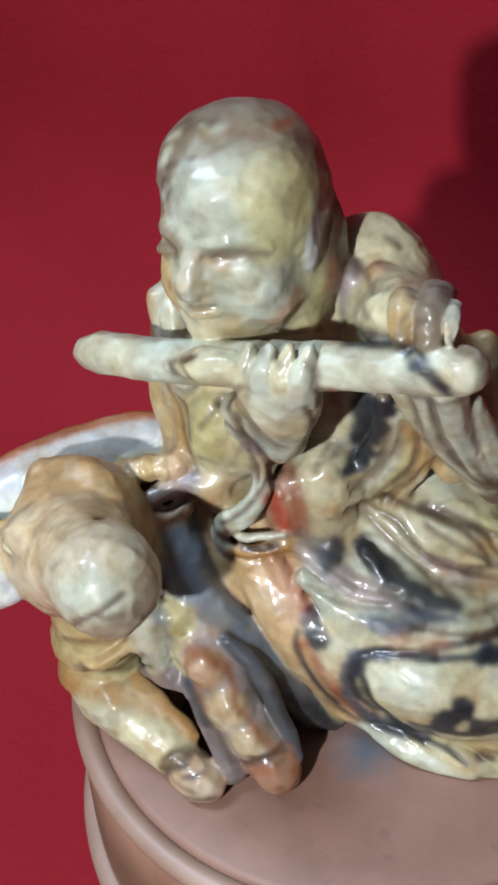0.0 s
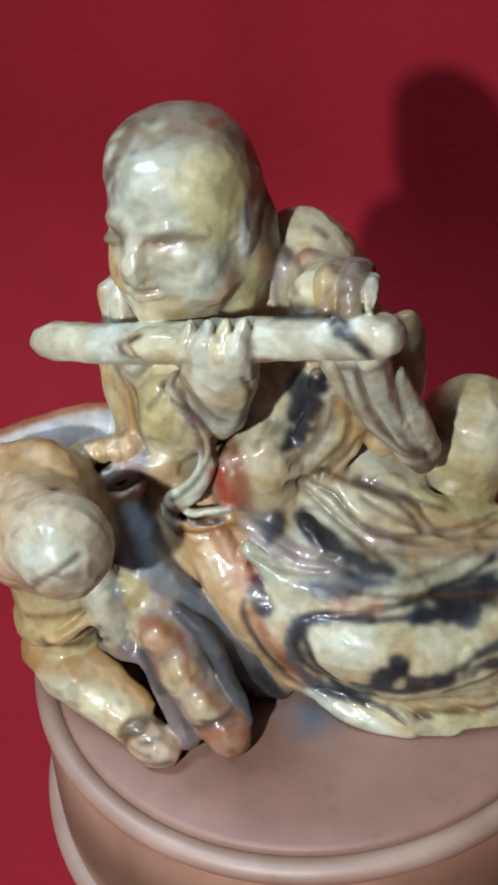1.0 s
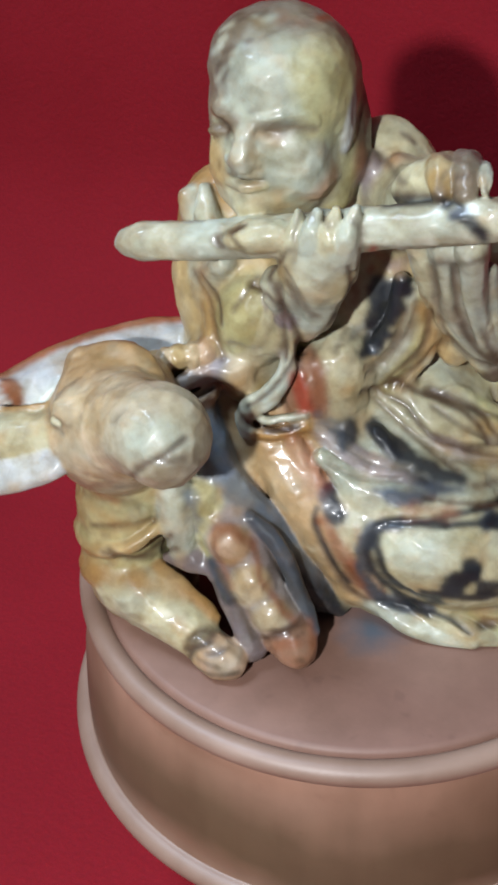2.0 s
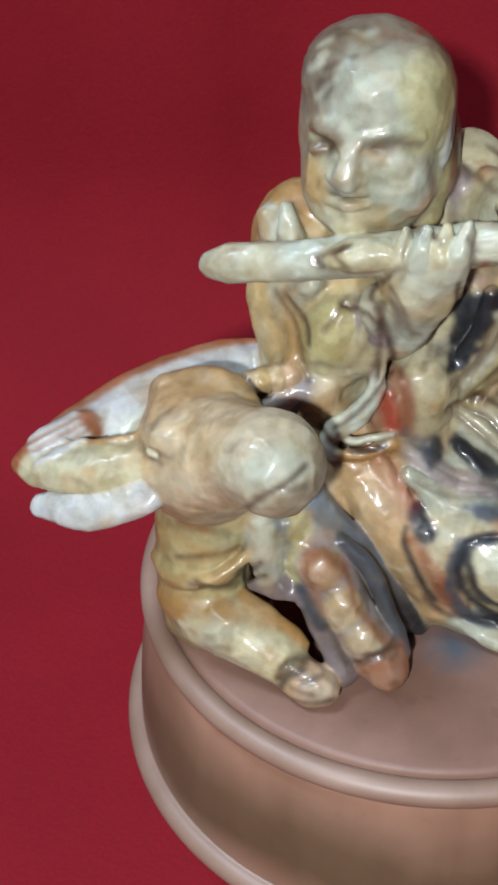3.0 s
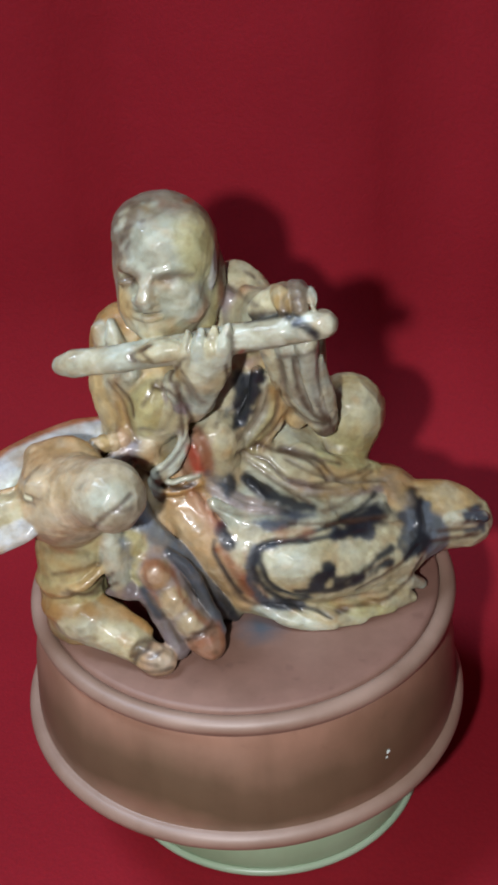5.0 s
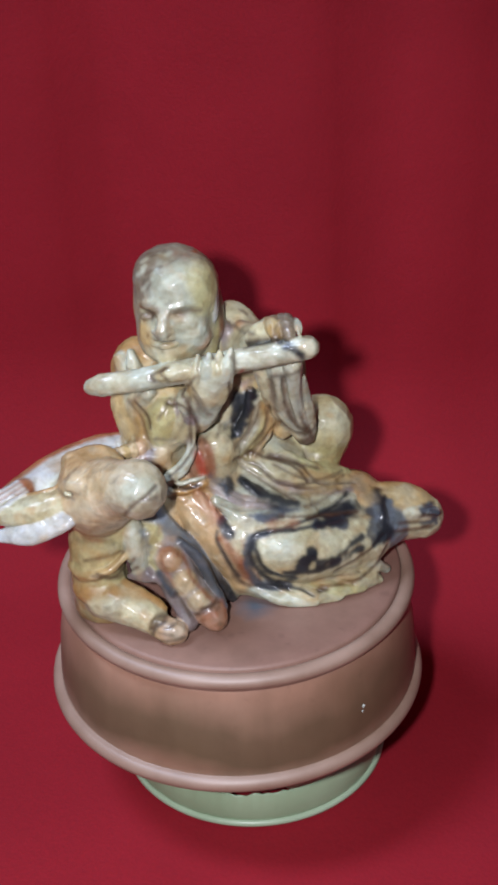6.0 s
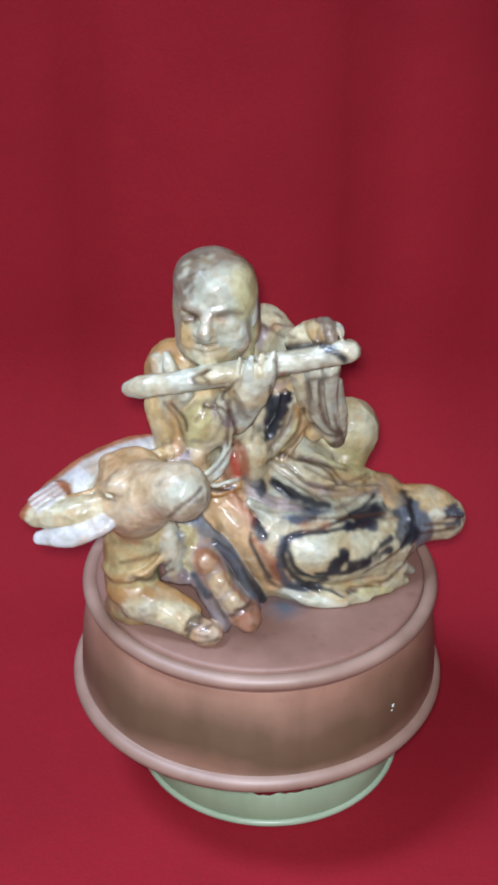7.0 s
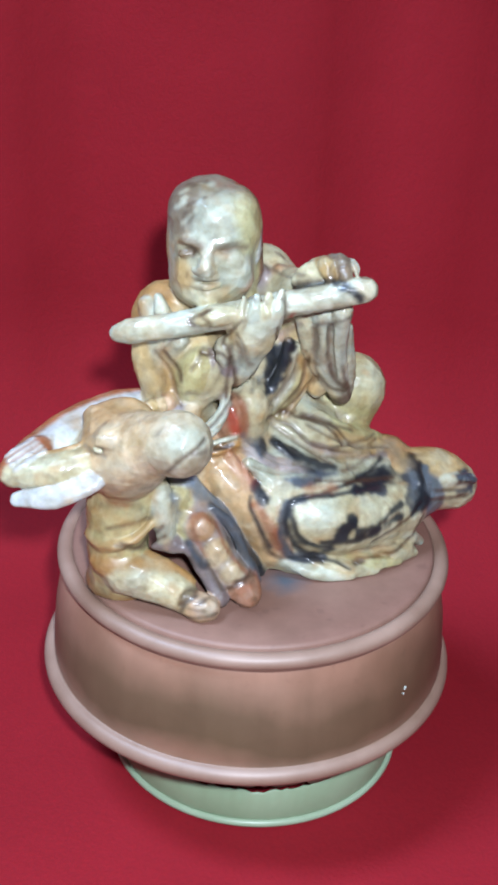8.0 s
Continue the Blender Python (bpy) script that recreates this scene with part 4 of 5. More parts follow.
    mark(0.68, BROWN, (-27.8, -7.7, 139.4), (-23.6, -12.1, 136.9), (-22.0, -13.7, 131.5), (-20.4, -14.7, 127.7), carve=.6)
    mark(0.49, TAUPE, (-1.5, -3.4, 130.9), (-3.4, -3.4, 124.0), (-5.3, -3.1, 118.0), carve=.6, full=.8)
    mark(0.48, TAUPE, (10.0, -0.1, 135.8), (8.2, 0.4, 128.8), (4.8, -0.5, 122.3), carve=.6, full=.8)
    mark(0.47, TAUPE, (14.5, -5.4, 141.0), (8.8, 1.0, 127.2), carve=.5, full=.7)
    # robe inks
    mark(2.6, INK, (4.8, -8.4, 113.8), (10.4, -9.6, 110.8), (15.6, -9.8, 108.2), (20.6, -9.0, 106.6), edge=.4, carve=-.5, soft=1.4, full=1.2)
    mark(3.2, INK, (0.0, -8.4, 113.2), (0.8, -9.4, 111.6), edge=.4, carve=-.5, soft=1.4, full=1.2)
    mark(1.6, SLATE, (9.7, -15.9, 106.2), (15.1, -13.7, 106.5), (21.3, -11.0, 105.8), full=1.0, soft=2.2)
    mark(3.75, INK, (-0.2, -19.2, 105.2), (1.2, -20.5, 103.0), full=1.2, soft=1.8)
    mark(2.61, SLATE, (12.6, -19.9, 103.2), (9.1, -21.2, 102.2), (7.5, -22.6, 98.8), (7.2, -21.3, 91.2), (9.4, -20.0, 85.2), (13.9, -20.4, 84.3), (18.7, -20.2, 84.8), edge=.4, full=1.3)
    mark(1.39, INK, (9.9, -21.0, 102.5), (9.4, -22.3, 99.9), (10.2, -23.1, 97.3), (11.8, -22.8, 92.4), (16.1, -22.2, 89.3), (20.4, -22.5, 89.3), edge=.4, carve=.5, full=1.2)
    mark(2.94, INK, (22.4, -23.0, 93.0), (26.2, -21.7, 96.0), soft=2.4, full=.95)
    mark(1.37, INK, (20.6, -22.8, 90.9), (24.9, -22.6, 94.2), (27.5, -20.6, 96.7), soft=1.5, full=1.2)
    mark(1.42, INK, (13.8, -20.3, 84.4), (21.3, -22.1, 88.5), soft=1.5, full=1.2)
    mark(1.75, INK, (25.6, -21.1, 98.3), (26.8, -21.4, 95.8), soft=1.5, full=1.2)
    mark(2.36, INK, (28.4, -21.1, 92.9), (34.2, -17.4, 93.4), (37.9, -13.4, 95.6), (40.0, -11.3, 96.2), full=1.2, soft=1.8)
    mark(4.35, SLATE, (30.4, -8.3, 102.5), (35.2, -4.4, 101.6), soft=2.5, full=.7)
    mark(3.96, INK, (31.6, -7.5, 102.1), (36.0, -4.1, 101.4), soft=2.6, full=.9)
    mark(1.48, INK, (28.5, -10.2, 102.8), (32.6, -6.0, 102.2), (37.6, -2.6, 101.3), soft=1.5, full=1.2)
    mark(1.28, INK, (31.1, -10.6, 101.7), (35.4, -6.7, 100.8), soft=1.5, full=1.2)
    mark(1.19, INK, (30.6, -5.9, 103.4), (35.9, -2.0, 102.7), soft=1.5, full=1.2)
    mark(4.52, SLATE, (31.9, -9.9, 101.4), (34.6, -8.9, 100.4), edge=1.2, full=1.3)
    mark(1.36, SLATE, (26.7, -11.0, 103.3), (27.2, -15.3, 102.1), edge=.3, carve=-.4, full=1.3)
    mark(1.08, INK, (11.2, -20.1, 103.2), (16.7, -18.4, 103.6), (21.7, -15.3, 103.8), (27.8, -9.5, 103.3), (32.9, -3.5, 103.5), (36.1, 0.7, 104.6), carve=.8, full=1.2)
    mark(0.82, INK, (9.6, -20.6, 84.4), (16.0, -20.4, 84.0), (22.4, -20.4, 83.5), (26.6, -20.8, 81.0), carve=.6, full=1.2)
    mark(1.22, INK, (28.2, -19.7, 82.6), (30.1, -18.7, 82.2), full=1.2)
    mark(1.02, BROWN, (-1.5, -21.3, 100.8), (0.9, -22.8, 95.1), (3.9, -22.1, 87.4), (7.5, -21.0, 84.1), carve=.5)
    # robe fold lines: patina, with the folds' shade added to the colour
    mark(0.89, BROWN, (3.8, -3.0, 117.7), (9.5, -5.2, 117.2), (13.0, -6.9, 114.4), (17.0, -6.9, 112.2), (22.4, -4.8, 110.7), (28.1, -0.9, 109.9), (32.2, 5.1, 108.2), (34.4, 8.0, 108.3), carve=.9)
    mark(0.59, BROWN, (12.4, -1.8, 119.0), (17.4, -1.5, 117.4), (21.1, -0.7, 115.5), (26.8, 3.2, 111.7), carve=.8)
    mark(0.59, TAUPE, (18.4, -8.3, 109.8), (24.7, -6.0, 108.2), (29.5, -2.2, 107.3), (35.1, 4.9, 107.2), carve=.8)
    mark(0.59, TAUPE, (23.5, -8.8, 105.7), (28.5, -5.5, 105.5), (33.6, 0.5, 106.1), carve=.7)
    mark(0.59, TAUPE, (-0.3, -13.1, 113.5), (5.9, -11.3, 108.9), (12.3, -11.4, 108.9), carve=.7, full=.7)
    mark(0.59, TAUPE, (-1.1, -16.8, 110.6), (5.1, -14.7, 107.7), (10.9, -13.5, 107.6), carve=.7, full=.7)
    # foot
    mark(3.54, INK, (47.8, 2.2, 100.0), (48.9, -2.2, 96.0), (48.3, -5.3, 93.4), edge=.5, full=1.2, soft=1.8)
    mark(5.75, SLATE, (45.1, -1.3, 98.7), (45.5, -6.9, 95.1), soft=.8, full=1.3)
    mark(1.96, INK, (59.1, 3.1, 96.5), (61.1, 4.8, 97.0), full=1.2)
    mark(0.81, BROWN, (50.5, -1.6, 95.3), (60.8, 4.3, 92.4), carve=.5)
    mark(0.82, BROWN, (50.6, -2.8, 93.0), (62.2, 4.7, 89.9), carve=.5)
    mark(0.95, BROWN, (32.8, -17.3, 87.6), (42.6, -11.2, 91.3), (47.3, -6.2, 93.9), carve=.6)
    mark(0.96, BROWN, (38.2, -15.1, 82.0), (45.1, -8.6, 84.5), (48.5, -5.6, 89.8), carve=.6)
    mark(0.79, TAUPE, (26.7, -18.7, 85.0), (40.0, -11.7, 84.1), carve=.5)
    mark(0.49, BROWN, (35.0, -16.8, 93.5), (38.2, -14.3, 93.7), (40.4, -12.0, 94.2), carve=.5)
    mark(2.58, STEEL, (-21.1, -29.8, 109.3), (-20.6, -30.3, 102.8), soft=1, full=.8)
    mark(0.51, BROWN, (-38.5, -37.5, 103.2), (-32.5, -36.6, 104.1), (-27.9, -33.8, 104.4), carve=.4)
    # soft brown below the jaw: the jaw's shading painted on the neck
    mark(2.01, BROWN, (-39.4, -36.6, 109.7), (-30.3, -36.3, 109.7), soft=2, full=.5)
    # toes
    mark(0.99, BROWN, (59.4, 6.1, 97.5), (62.9, 9.7, 96.0), carve=.5)
    mark(1.47, SLATE, (58.6, 3.6, 97.1), (61.4, 4.9, 97.0), soft=.8, full=1.3)
    mark(1.48, SLATE, (59.1, 3.2, 92.2), (61.9, 4.8, 92.1), soft=.8, full=1.3)
    mark(0.98, BROWN, (58.6, 2.6, 95.3), (62.1, 3.9, 95.1), carve=.4)
    mark(0.99, BROWN, (59.2, 3.2, 90.7), (62.8, 5.0, 90.5), carve=.4)
    mark(4.82, INK, (47.3, 2.4, 100.3), (48.7, -1.4, 97.0), (48.1, -5.5, 93.9), soft=1.2, full=.8)
    mark(2.24, STEEL, (44.4, 0.5, 99.8), (45.0, -6.3, 96.2), soft=.8)
    # lap creases, darkened by patina and painted-in shade
    mark(0.79, BROWN, (20.7, -6.1, 110.7), (26.8, -3.2, 108.7), (32.3, 1.8, 107.9), (34.8, 6.7, 107.5), carve=.7)
    mark(1.95, SLATE, (-4.0, -13.2, 117.9), (-0.7, -11.9, 114.3), (0.9, -13.9, 111.8), soft=1.2, full=.8)
    mark(1.56, STEEL, (7.7, -16.1, 106.4), (12.9, -16.2, 105.5), soft=1)
    mark(1.46, STEEL, (4.9, -1.2, 131.1), (3.9, -1.5, 126.8), soft=.9, full=.6)
    # chest ink stroke
    mark(3.02, INK, (2.8, -1.2, 136.3), (4.9, -0.2, 136.8), (7.2, 0.1, 137.0), soft=1.4, full=1.2)
    mark(2.29, INK, (5.9, -0.3, 135.0), (4.5, -1.4, 131.3), (2.3, -2.4, 125.9), soft=1.4, full=1.2)
    mark(3.93, INK, (6.8, 0.3, 138.1), (4.5, -1.1, 133.3), (2.3, -2.4, 126.5), soft=1.2, full=1.2)
    mark(1.48, STEEL, (4.6, -1.4, 130.1), (3.1, -1.8, 125.6), soft=.8, full=.7)
    # robe
    mark(2.47, RED, (-6.6, -17.4, 114.0), (-2.5, -18.5, 108.3), soft=2.5, full=.35)
    mark(2.21, INK, (-0.3, -18.7, 106.0), (1.3, -20.1, 103.7), soft=1.2, full=1.2)
    mark(1.53, INK, (20.1, -17.7, 103.1), (10.8, -20.5, 103.0), (8.1, -22.3, 99.9), (8.7, -22.9, 95.1), (11.5, -19.6, 87.2), (18.6, -20.5, 83.4), edge=.3, soft=1.2, full=1.2)
    mark(3.33, INK, (23.3, -22.9, 92.7), (26.6, -21.4, 96.1), soft=1.5, full=1.2)
    mark(1.54, INK, (18.4, -23.0, 90.9), (28.6, -20.9, 91.0), (35.2, -16.8, 92.6), (41.1, -11.9, 93.2), soft=1.2, full=1.2)
    mark(5.09, INK, (30.5, -10.5, 102.0), (38.3, -3.3, 100.6), soft=2.4, full=.95)
    mark(1.68, INK, (26.7, -14.9, 102.5), (33.1, -8.9, 101.0), soft=1.2, full=1.2)
    mark(1.12, INK, (20.8, -17.7, 103.0), (27.9, -13.5, 102.3), (34.4, -7.5, 100.8), carve=.5, full=1.2)
    mark(0.86, BROWN, (28.3, -18.7, 83.2), (35.1, -15.9, 82.7), (40.6, -13.1, 82.2), carve=.5)
    mark(1.94, SLATE, (10.3, -16.6, 105.7), (17.0, -14.3, 105.6), soft=1, full=1.3)
    mark(0.99, BROWN, (12.9, -1.2, 119.1), (21.1, -0.4, 115.7), (26.9, -1.9, 110.2), (33.7, 1.2, 106.3), carve=.6)
    mark(3.46, STEEL, (48.2, 2.1, 99.9), (49.9, -1.6, 95.7), soft=1)
    mark(2.30, INK, (46.7, 3.1, 100.8), (46.6, -3.4, 96.8), soft=1, full=1.2)
    mark(1.72, INK, (44.5, -9.5, 92.5), (47.2, -4.5, 95.6), soft=1, full=1.2)
    mark(1.77, SLATE, (61.4, 7.7, 96.7), (63.6, 5.7, 91.1), soft=1, full=1.3)
    # sleeve and chest
    # dark diagonal down the sleeve: the fold's shadow put into the colour
    mark(1.2, TAUPE, (14.2, -7.2, 147.1), (15.9, -4.5, 137.7), (22.0, -0.1, 126.9), soft=1, full=.7)
    mark(1.22, BROWN, (20.3, -5.2, 143.9), (21.6, -1.7, 132.3), (24.0, 0.5, 126.1), soft=.9, full=.9)
    mark(1.94, UMBER, (23.0, -0.2, 127.6), (24.7, 0.9, 125.9), soft=1, full=.8)
    mark(3.28, INK, (2.6, -0.7, 137.6), (7.7, 0.2, 137.3), soft=1.2, full=1.2)
    mark(3.31, INK, (6.6, -0.1, 134.6), (3.7, -1.8, 127.6), soft=1.2, full=1.2)
    mark(1.92, INK, (2.1, -2.5, 131.8), (3.0, -1.6, 134.5), soft=1.2, full=1.2)
    mark(0.76, INK, (7.9, -12.0, 161.3), (14.6, -14.1, 163.5), (20.0, -16.3, 164.1), full=1.2)
    mark(1.25, INK, (20.8, -17.6, 163.6), (23.9, -18.6, 161.5), full=1.2)
    # scalp
    mark(6.0, TAUPE, (-21.5, -6, 177.5), (-18, -2, 182.5), (-12, 1, 184.2), (-6.5, 3, 181.5), soft=9, full=.95)
    mark(3.5, UMBER, (-4.6, 4, 178.5), (-2.6, 3, 170.5), soft=4, full=.7)
    mark(5.0, OLIVE, (-6.2, -8, 179.5), (-4.6, -9.5, 172), soft=4, full=.8)
    mark(3.0, OCHRE, (-20.6, -11.5, 166), (-20, -12, 161.5), soft=3, full=.8)
    mark(4.0, TAUPE, (-19, -4, 183), (-21.4, -5.8, 181), (-22.6, -6.9, 176.5), (-22.2, -8, 173.5), soft=3, full=.9)
    mark(3.0, RUST, (-12, -2, 184), (-9, -2.4, 183.4), soft=3, full=.4)
    # scalp flecks and a rust spot
    rng = random.Random(5)
    for _ in range(26):
        x, z = -22.5 + 10 * rng.random(), 173 + 11 * rng.random()
        y = 1.4 - 14.2 * math.sqrt(max(0.05, 1 - ((x + 13.6) / 11.4) ** 2 - ((z - 170.8) / 13.4) ** 2))
        dx, dz = 0.5 + 1.2 * rng.random(), 0.5 + 0.9 * rng.random()
        mark(0.5 + 0.7 * rng.random(), rng.choice((PALE, GREY, UMBER)), (x - dx / 2, y, z - dz / 2), (x + dx / 2, y, z + dz / 2), soft=0.7, full=0.75)
    mark(1.3, RUST, (-7.6, 2, 182.6), (-7.2, 3, 182.4))
    mark(0.5, TAUPE, (-12.5, -13.8, 171.4), (-4.6, -10.4, 170.6), carve=0.3)
    mark(3.0, RED, (-7.2, -14, 125.6), (-6.2, -13.6, 120), soft=1.6, edge=.4, full=1.0)
    mark(1.6, RUST, (-4.6, -12.6, 127), (-4, -12.6, 120), soft=2.5, full=.8)
    # fringe at the band's end
    for i in range(4):
        mark(0.95, WHITE, (-57.8 + 1.2 * i, -27.4 - 1.5 * i, 123.4 - 0.2 * i), (-64.6 + 1.0 * i, -32.4 - 1.4 * i, 121 - 0.55 * i), soft=.5, edge=.1, carve=-.6, full=1.2)
    # muzzle
    mark(5.0, GREY, (-21, -48.5, 134.5), (-17, -47.6, 137), (-15.1, -47.1, 135.8), soft=5, full=.7)
    mark(0.8, UMBER, (-23.2, -47.2, 126), (-20.6, -49.5, 130), (-18.4, -50.5, 132.6), (-15.9, -49.1, 134), (-13.8, -46.1, 135.2), edge=.3, carve=.7, full=1.2)
    mark(0.6, UMBER, (-17.1, -50.2, 133.2), (-15.4, -49.1, 132.6), (-13.6, -47.4, 132.4), edge=.3, carve=.4, full=1.1)
    mark(3.0, TAUPE, (-17.5, -49.6, 130.5), (-13.8, -46, 130.5), soft=3, full=.6)
    mark(3.0, TAUPE, (-40.9, -41.4, 121.2), (-34.7, -42.5, 119), (-28.5, -40.9, 117.8), soft=4, full=.5)
    mark(0.5, TAUPE, (-44, -36, 127), (-41.5, -40, 127.4), (-38.6, -41, 126.6), carve=.5)
    mark(1.2, AMBER, (-38, -30, 134.5), (-30, -31, 135), soft=3, full=.6)
    # warm stains in the stone
    mark(3.0, AMBER, (-43, -33, 93), (-37, -36, 91), (-31, -36, 92), soft=4, full=.8)
    mark(2.5, AMBER, (-44, -31, 104), (-38, -36, 106), (-30, -36, 104), soft=4, full=.6)
    mark(3.0, AMBER, (-33, -22, 134), (-27, -29, 135), soft=5, full=.6)
    # next mark: jaw shading painted along its lower edge
    mark(2.0, RUST, (-40, -40, 113.5), (-32, -41, 112.5), soft=4, full=.55)
    mark(3.0, AMBER, (-33, 0, 150), (-33, -1, 140), soft=4, full=.8)
    mark(2.2, AMBER, (-26, -8, 140), (-24, -10, 128), soft=3, full=.7)
    mark(2.6, AMBER, (-14, -13, 127), (-19, -13, 120), soft=4, full=.6)
    mark(3.0, AMBER, (11, 0, 134), (13, -1, 128), soft=4, full=.8)
    mark(2.4, PEACH, (1, -1, 143), (6, 0, 142), soft=3, full=.9)
    mark(2.4, RED, (-6, -17, 112.5), (-1.6, -19, 106.5), soft=4, full=.35)
    mark(2.4, RUST, (14, -17.5, 104), (21, -14.5, 104), soft=3, full=.6)
    mark(3.0, AMBER, (28, -18, 84), (38, -13, 83), soft=4, full=.5)
    mark(3.4, OCHRE, (24, -5, 108), (33, 3, 107), soft=4, full=.8)
    mark(2.6, TAUPE, (38, 6, 105), (44, 3, 101), soft=4, full=.8)
    mark(2.4, AMBER, (-31, -33, 90), (-22, -34, 89.5), soft=3, full=.7)
    mark(1.3, RUST, (-16.8, -31.7, 103.6), (-13.9, -31.3, 104), (-10.5, -30.3, 100.6), soft=1.6, full=.8)
    mark(1.1, RUST, (-10.5, -30.3, 100.3), (-7.8, -33.4, 95.6), (-4.9, -33.9, 91.6), (-1.5, -34, 87.5), soft=1.1, full=.85)
    mark(1.3, RUST, (-16.6, -31.8, 102), (-16, -33.6, 99.4), (-13, -35, 94), soft=1.2, full=.7)
    mark(1.4, RUST, (-4, -37, 84.5), (0, -35.5, 85), soft=2, full=.7)
    mark(1.6, RUST, (0.6, -33.4, 87), (1.6, -33.6, 83), soft=1.6, full=.7)
    mark(1.9, RUST, (-0.9, -22.2, 102.6), (2.0, -23.6, 98.5), (4.8, -23.2, 92.0), (7.0, -22.2, 88.8), soft=1.5, full=.9)
    mark(0.8, INK, (-1.6, -21.7, 104.4), (-1.6, -23.0, 101.5), (1.4, -23.6, 95.3), (4.4, -22.2, 88.7), edge=.4, full=1.1)
    mark(2.0, PEACH, (-6.6, -17.7, 113), (-4, -19.3, 109), (-2.9, -21.2, 106.2), soft=2, full=.8)
    mark(2.4, PALE, (16.7, -9.6, 150.4), (16.7, -7.5, 143.6), (18.2, -5.8, 138.5), soft=2, full=.8)
    mark(2.4, PALE, (21.8, -11.6, 151.8), (21.4, -9.2, 145), (22.3, -5.6, 137.4), soft=2, full=.8)
    mark(3.4, PALE, (13.3, 3.5, 120.6), (15.8, 3.6, 119.2), soft=2.4, full=.8)
    mark(1.6, MAUVE, (4.7, 1.8, 141.2), (9.3, -3, 146), soft=2, full=.7)
    # crease lines: brown patina and the grooves' shade in one tint
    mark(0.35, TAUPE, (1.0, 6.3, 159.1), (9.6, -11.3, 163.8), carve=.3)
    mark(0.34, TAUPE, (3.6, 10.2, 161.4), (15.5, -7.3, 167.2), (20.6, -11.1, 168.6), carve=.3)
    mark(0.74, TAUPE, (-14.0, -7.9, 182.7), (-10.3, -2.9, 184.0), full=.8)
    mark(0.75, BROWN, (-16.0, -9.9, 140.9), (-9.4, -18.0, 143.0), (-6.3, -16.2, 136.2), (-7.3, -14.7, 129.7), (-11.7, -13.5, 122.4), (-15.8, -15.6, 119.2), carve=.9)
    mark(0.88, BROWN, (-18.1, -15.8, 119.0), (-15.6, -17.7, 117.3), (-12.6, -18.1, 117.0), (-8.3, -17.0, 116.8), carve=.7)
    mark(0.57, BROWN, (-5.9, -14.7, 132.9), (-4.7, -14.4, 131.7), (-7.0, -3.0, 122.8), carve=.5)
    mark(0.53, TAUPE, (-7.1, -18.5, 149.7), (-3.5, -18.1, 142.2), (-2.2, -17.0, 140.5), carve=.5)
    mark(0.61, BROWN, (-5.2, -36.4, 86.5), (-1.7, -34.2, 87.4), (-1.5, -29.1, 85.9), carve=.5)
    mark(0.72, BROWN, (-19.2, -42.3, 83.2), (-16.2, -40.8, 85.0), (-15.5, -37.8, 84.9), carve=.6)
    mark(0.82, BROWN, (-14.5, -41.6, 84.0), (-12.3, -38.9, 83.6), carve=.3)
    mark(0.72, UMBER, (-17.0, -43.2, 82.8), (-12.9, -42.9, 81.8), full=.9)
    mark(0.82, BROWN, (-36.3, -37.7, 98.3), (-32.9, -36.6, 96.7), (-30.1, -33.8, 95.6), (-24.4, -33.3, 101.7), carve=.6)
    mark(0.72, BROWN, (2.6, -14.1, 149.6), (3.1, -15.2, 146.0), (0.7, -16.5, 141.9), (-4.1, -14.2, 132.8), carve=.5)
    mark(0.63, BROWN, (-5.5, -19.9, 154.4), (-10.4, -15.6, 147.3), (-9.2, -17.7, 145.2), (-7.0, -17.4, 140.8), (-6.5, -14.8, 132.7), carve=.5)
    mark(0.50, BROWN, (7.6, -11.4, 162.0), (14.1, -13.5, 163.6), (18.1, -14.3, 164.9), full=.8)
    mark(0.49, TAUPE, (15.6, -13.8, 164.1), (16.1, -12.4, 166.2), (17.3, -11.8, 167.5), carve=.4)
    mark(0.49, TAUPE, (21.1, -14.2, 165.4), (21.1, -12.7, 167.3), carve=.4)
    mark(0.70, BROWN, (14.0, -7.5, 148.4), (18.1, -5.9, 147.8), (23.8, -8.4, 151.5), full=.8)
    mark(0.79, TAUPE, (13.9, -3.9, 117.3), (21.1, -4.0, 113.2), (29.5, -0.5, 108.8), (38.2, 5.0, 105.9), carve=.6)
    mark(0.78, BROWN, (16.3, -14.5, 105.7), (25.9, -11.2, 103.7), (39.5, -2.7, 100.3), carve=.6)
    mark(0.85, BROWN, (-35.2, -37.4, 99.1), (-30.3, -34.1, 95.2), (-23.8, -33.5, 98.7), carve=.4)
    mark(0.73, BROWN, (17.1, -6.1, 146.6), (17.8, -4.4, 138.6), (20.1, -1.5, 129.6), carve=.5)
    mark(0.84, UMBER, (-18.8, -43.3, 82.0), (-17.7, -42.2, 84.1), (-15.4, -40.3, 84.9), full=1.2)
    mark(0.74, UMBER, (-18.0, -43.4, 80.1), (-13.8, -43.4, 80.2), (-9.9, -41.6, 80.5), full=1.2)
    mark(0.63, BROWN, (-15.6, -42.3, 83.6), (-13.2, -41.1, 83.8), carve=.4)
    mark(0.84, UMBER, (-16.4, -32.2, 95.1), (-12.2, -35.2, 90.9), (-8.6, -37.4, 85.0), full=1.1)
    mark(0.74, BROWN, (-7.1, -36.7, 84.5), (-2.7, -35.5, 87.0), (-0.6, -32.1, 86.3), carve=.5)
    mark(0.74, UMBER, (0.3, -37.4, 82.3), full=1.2)
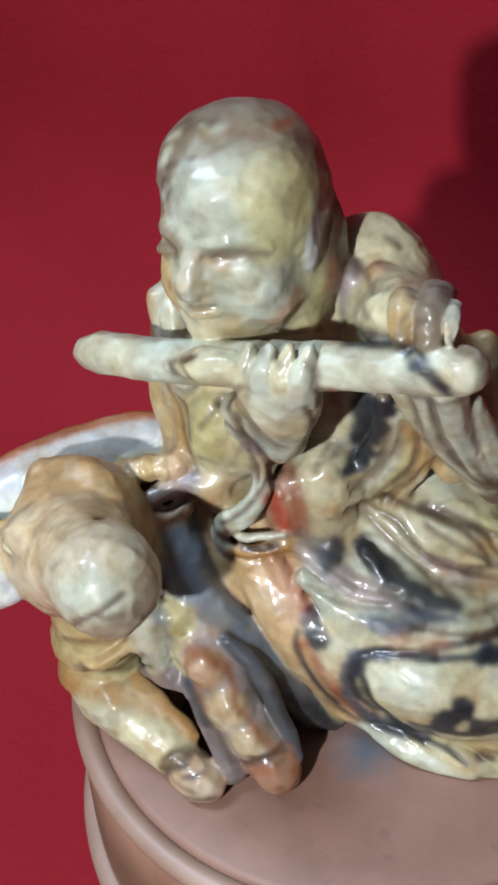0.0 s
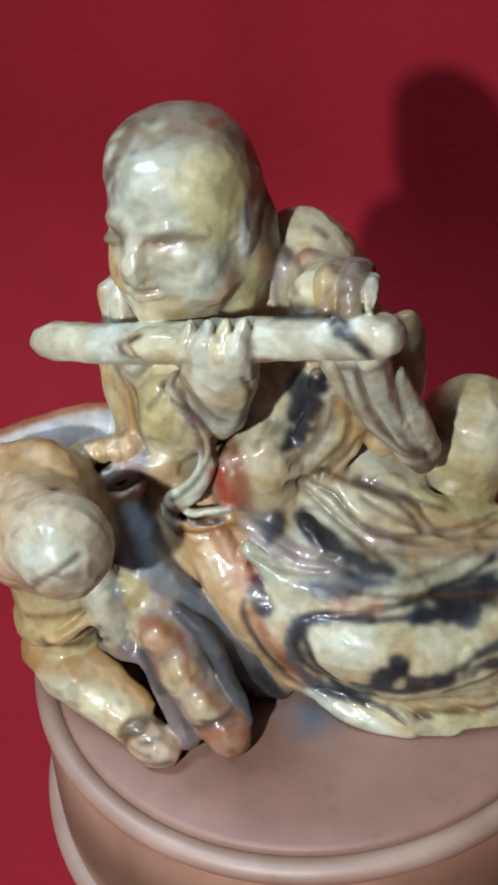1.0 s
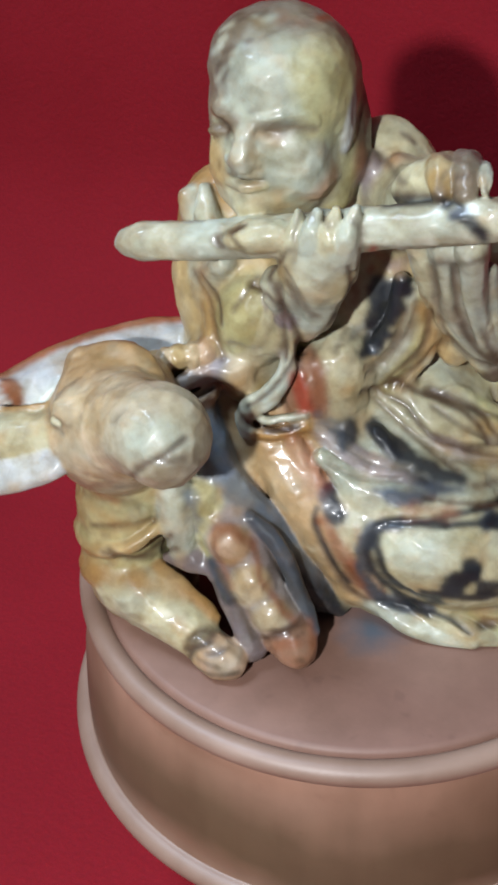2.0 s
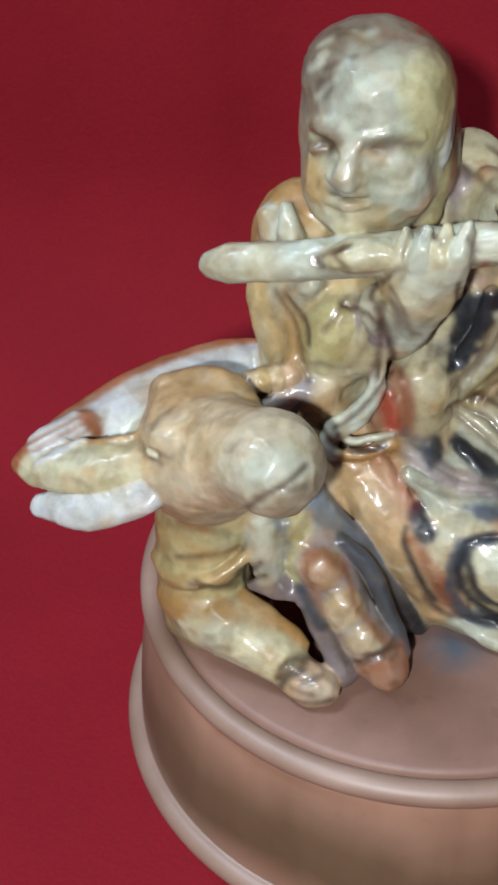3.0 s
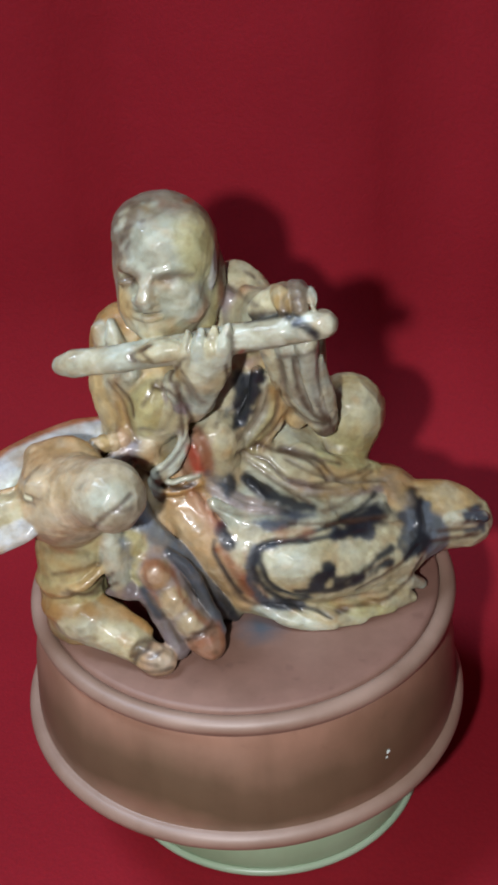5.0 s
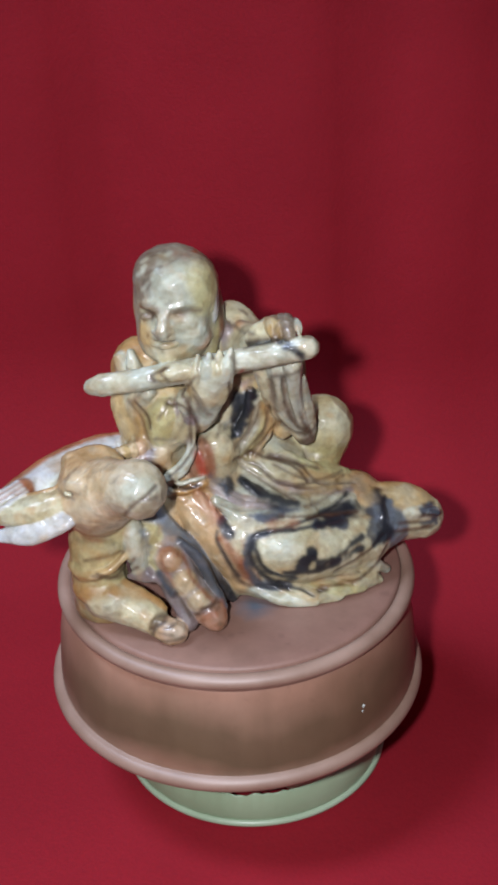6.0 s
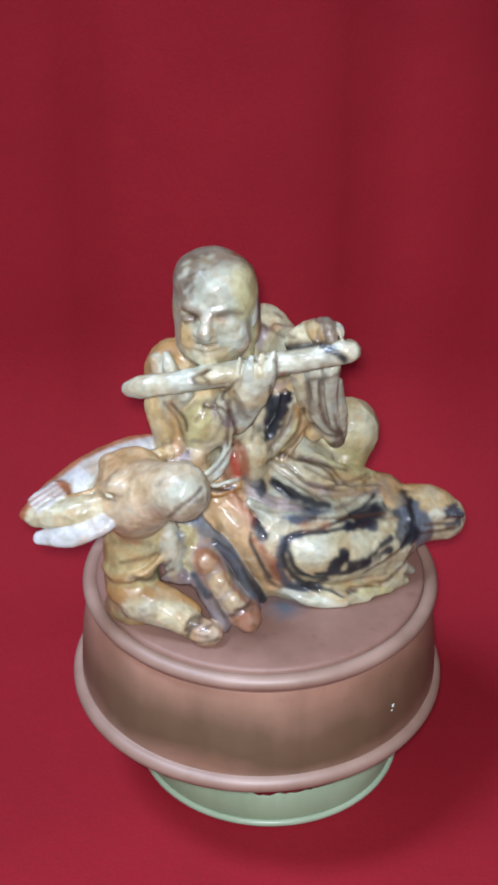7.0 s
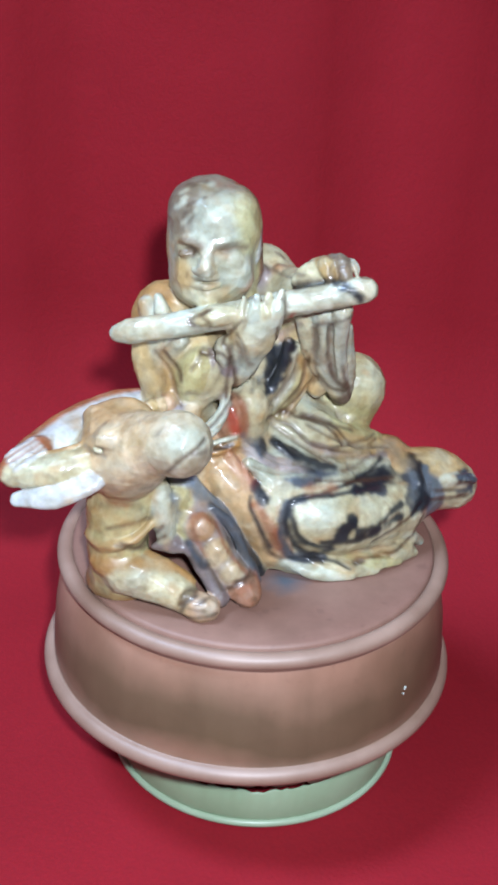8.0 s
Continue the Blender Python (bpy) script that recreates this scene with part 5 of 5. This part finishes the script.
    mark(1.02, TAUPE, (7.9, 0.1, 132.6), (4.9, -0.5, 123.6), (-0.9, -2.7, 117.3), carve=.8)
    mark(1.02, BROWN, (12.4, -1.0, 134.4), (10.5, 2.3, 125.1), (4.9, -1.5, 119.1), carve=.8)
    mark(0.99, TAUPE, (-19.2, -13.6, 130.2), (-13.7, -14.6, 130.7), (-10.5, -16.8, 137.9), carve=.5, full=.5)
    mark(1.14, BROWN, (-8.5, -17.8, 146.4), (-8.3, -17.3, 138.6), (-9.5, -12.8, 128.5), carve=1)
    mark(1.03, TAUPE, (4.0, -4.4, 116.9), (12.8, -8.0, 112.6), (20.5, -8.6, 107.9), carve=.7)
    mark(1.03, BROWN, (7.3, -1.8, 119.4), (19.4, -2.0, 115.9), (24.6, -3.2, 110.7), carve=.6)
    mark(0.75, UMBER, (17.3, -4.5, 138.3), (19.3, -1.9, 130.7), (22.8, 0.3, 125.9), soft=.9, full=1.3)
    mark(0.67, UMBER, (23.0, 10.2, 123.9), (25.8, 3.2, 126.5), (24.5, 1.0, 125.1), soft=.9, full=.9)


def build_figurine():
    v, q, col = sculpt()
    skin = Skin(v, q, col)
    decorate(skin)
    v, col = skin.done()
    me = bpy.data.meshes.new("stone_figurine")
    me.vertices.add(len(v))
    me.vertices.foreach_set("co", (v * 0.001).astype(np.float32).ravel())
    me.loops.add(q.size)
    me.loops.foreach_set("vertex_index", q.astype(np.int32).ravel())
    me.polygons.add(len(q))
    me.polygons.foreach_set("loop_start", np.arange(0, q.size, 4, dtype=np.int32))
    me.polygons.foreach_set("loop_total", np.full(len(q), 4, np.int32))
    me.polygons.foreach_set("use_smooth", np.ones(len(q), bool))
    me.update(calc_edges=True)
    at = me.attributes.new("Tint", "FLOAT_COLOR", "POINT")
    at.data.foreach_set("color", np.concatenate([col, np.ones((len(col), 1))], 1).astype(np.float32).ravel())
    me.materials.append(STONE)
    ob = new("stone_figurine", me)
    return tagged(ob, "polished mottled soapstone carving of a flute player on an animal", "figurine")


build_figurine()
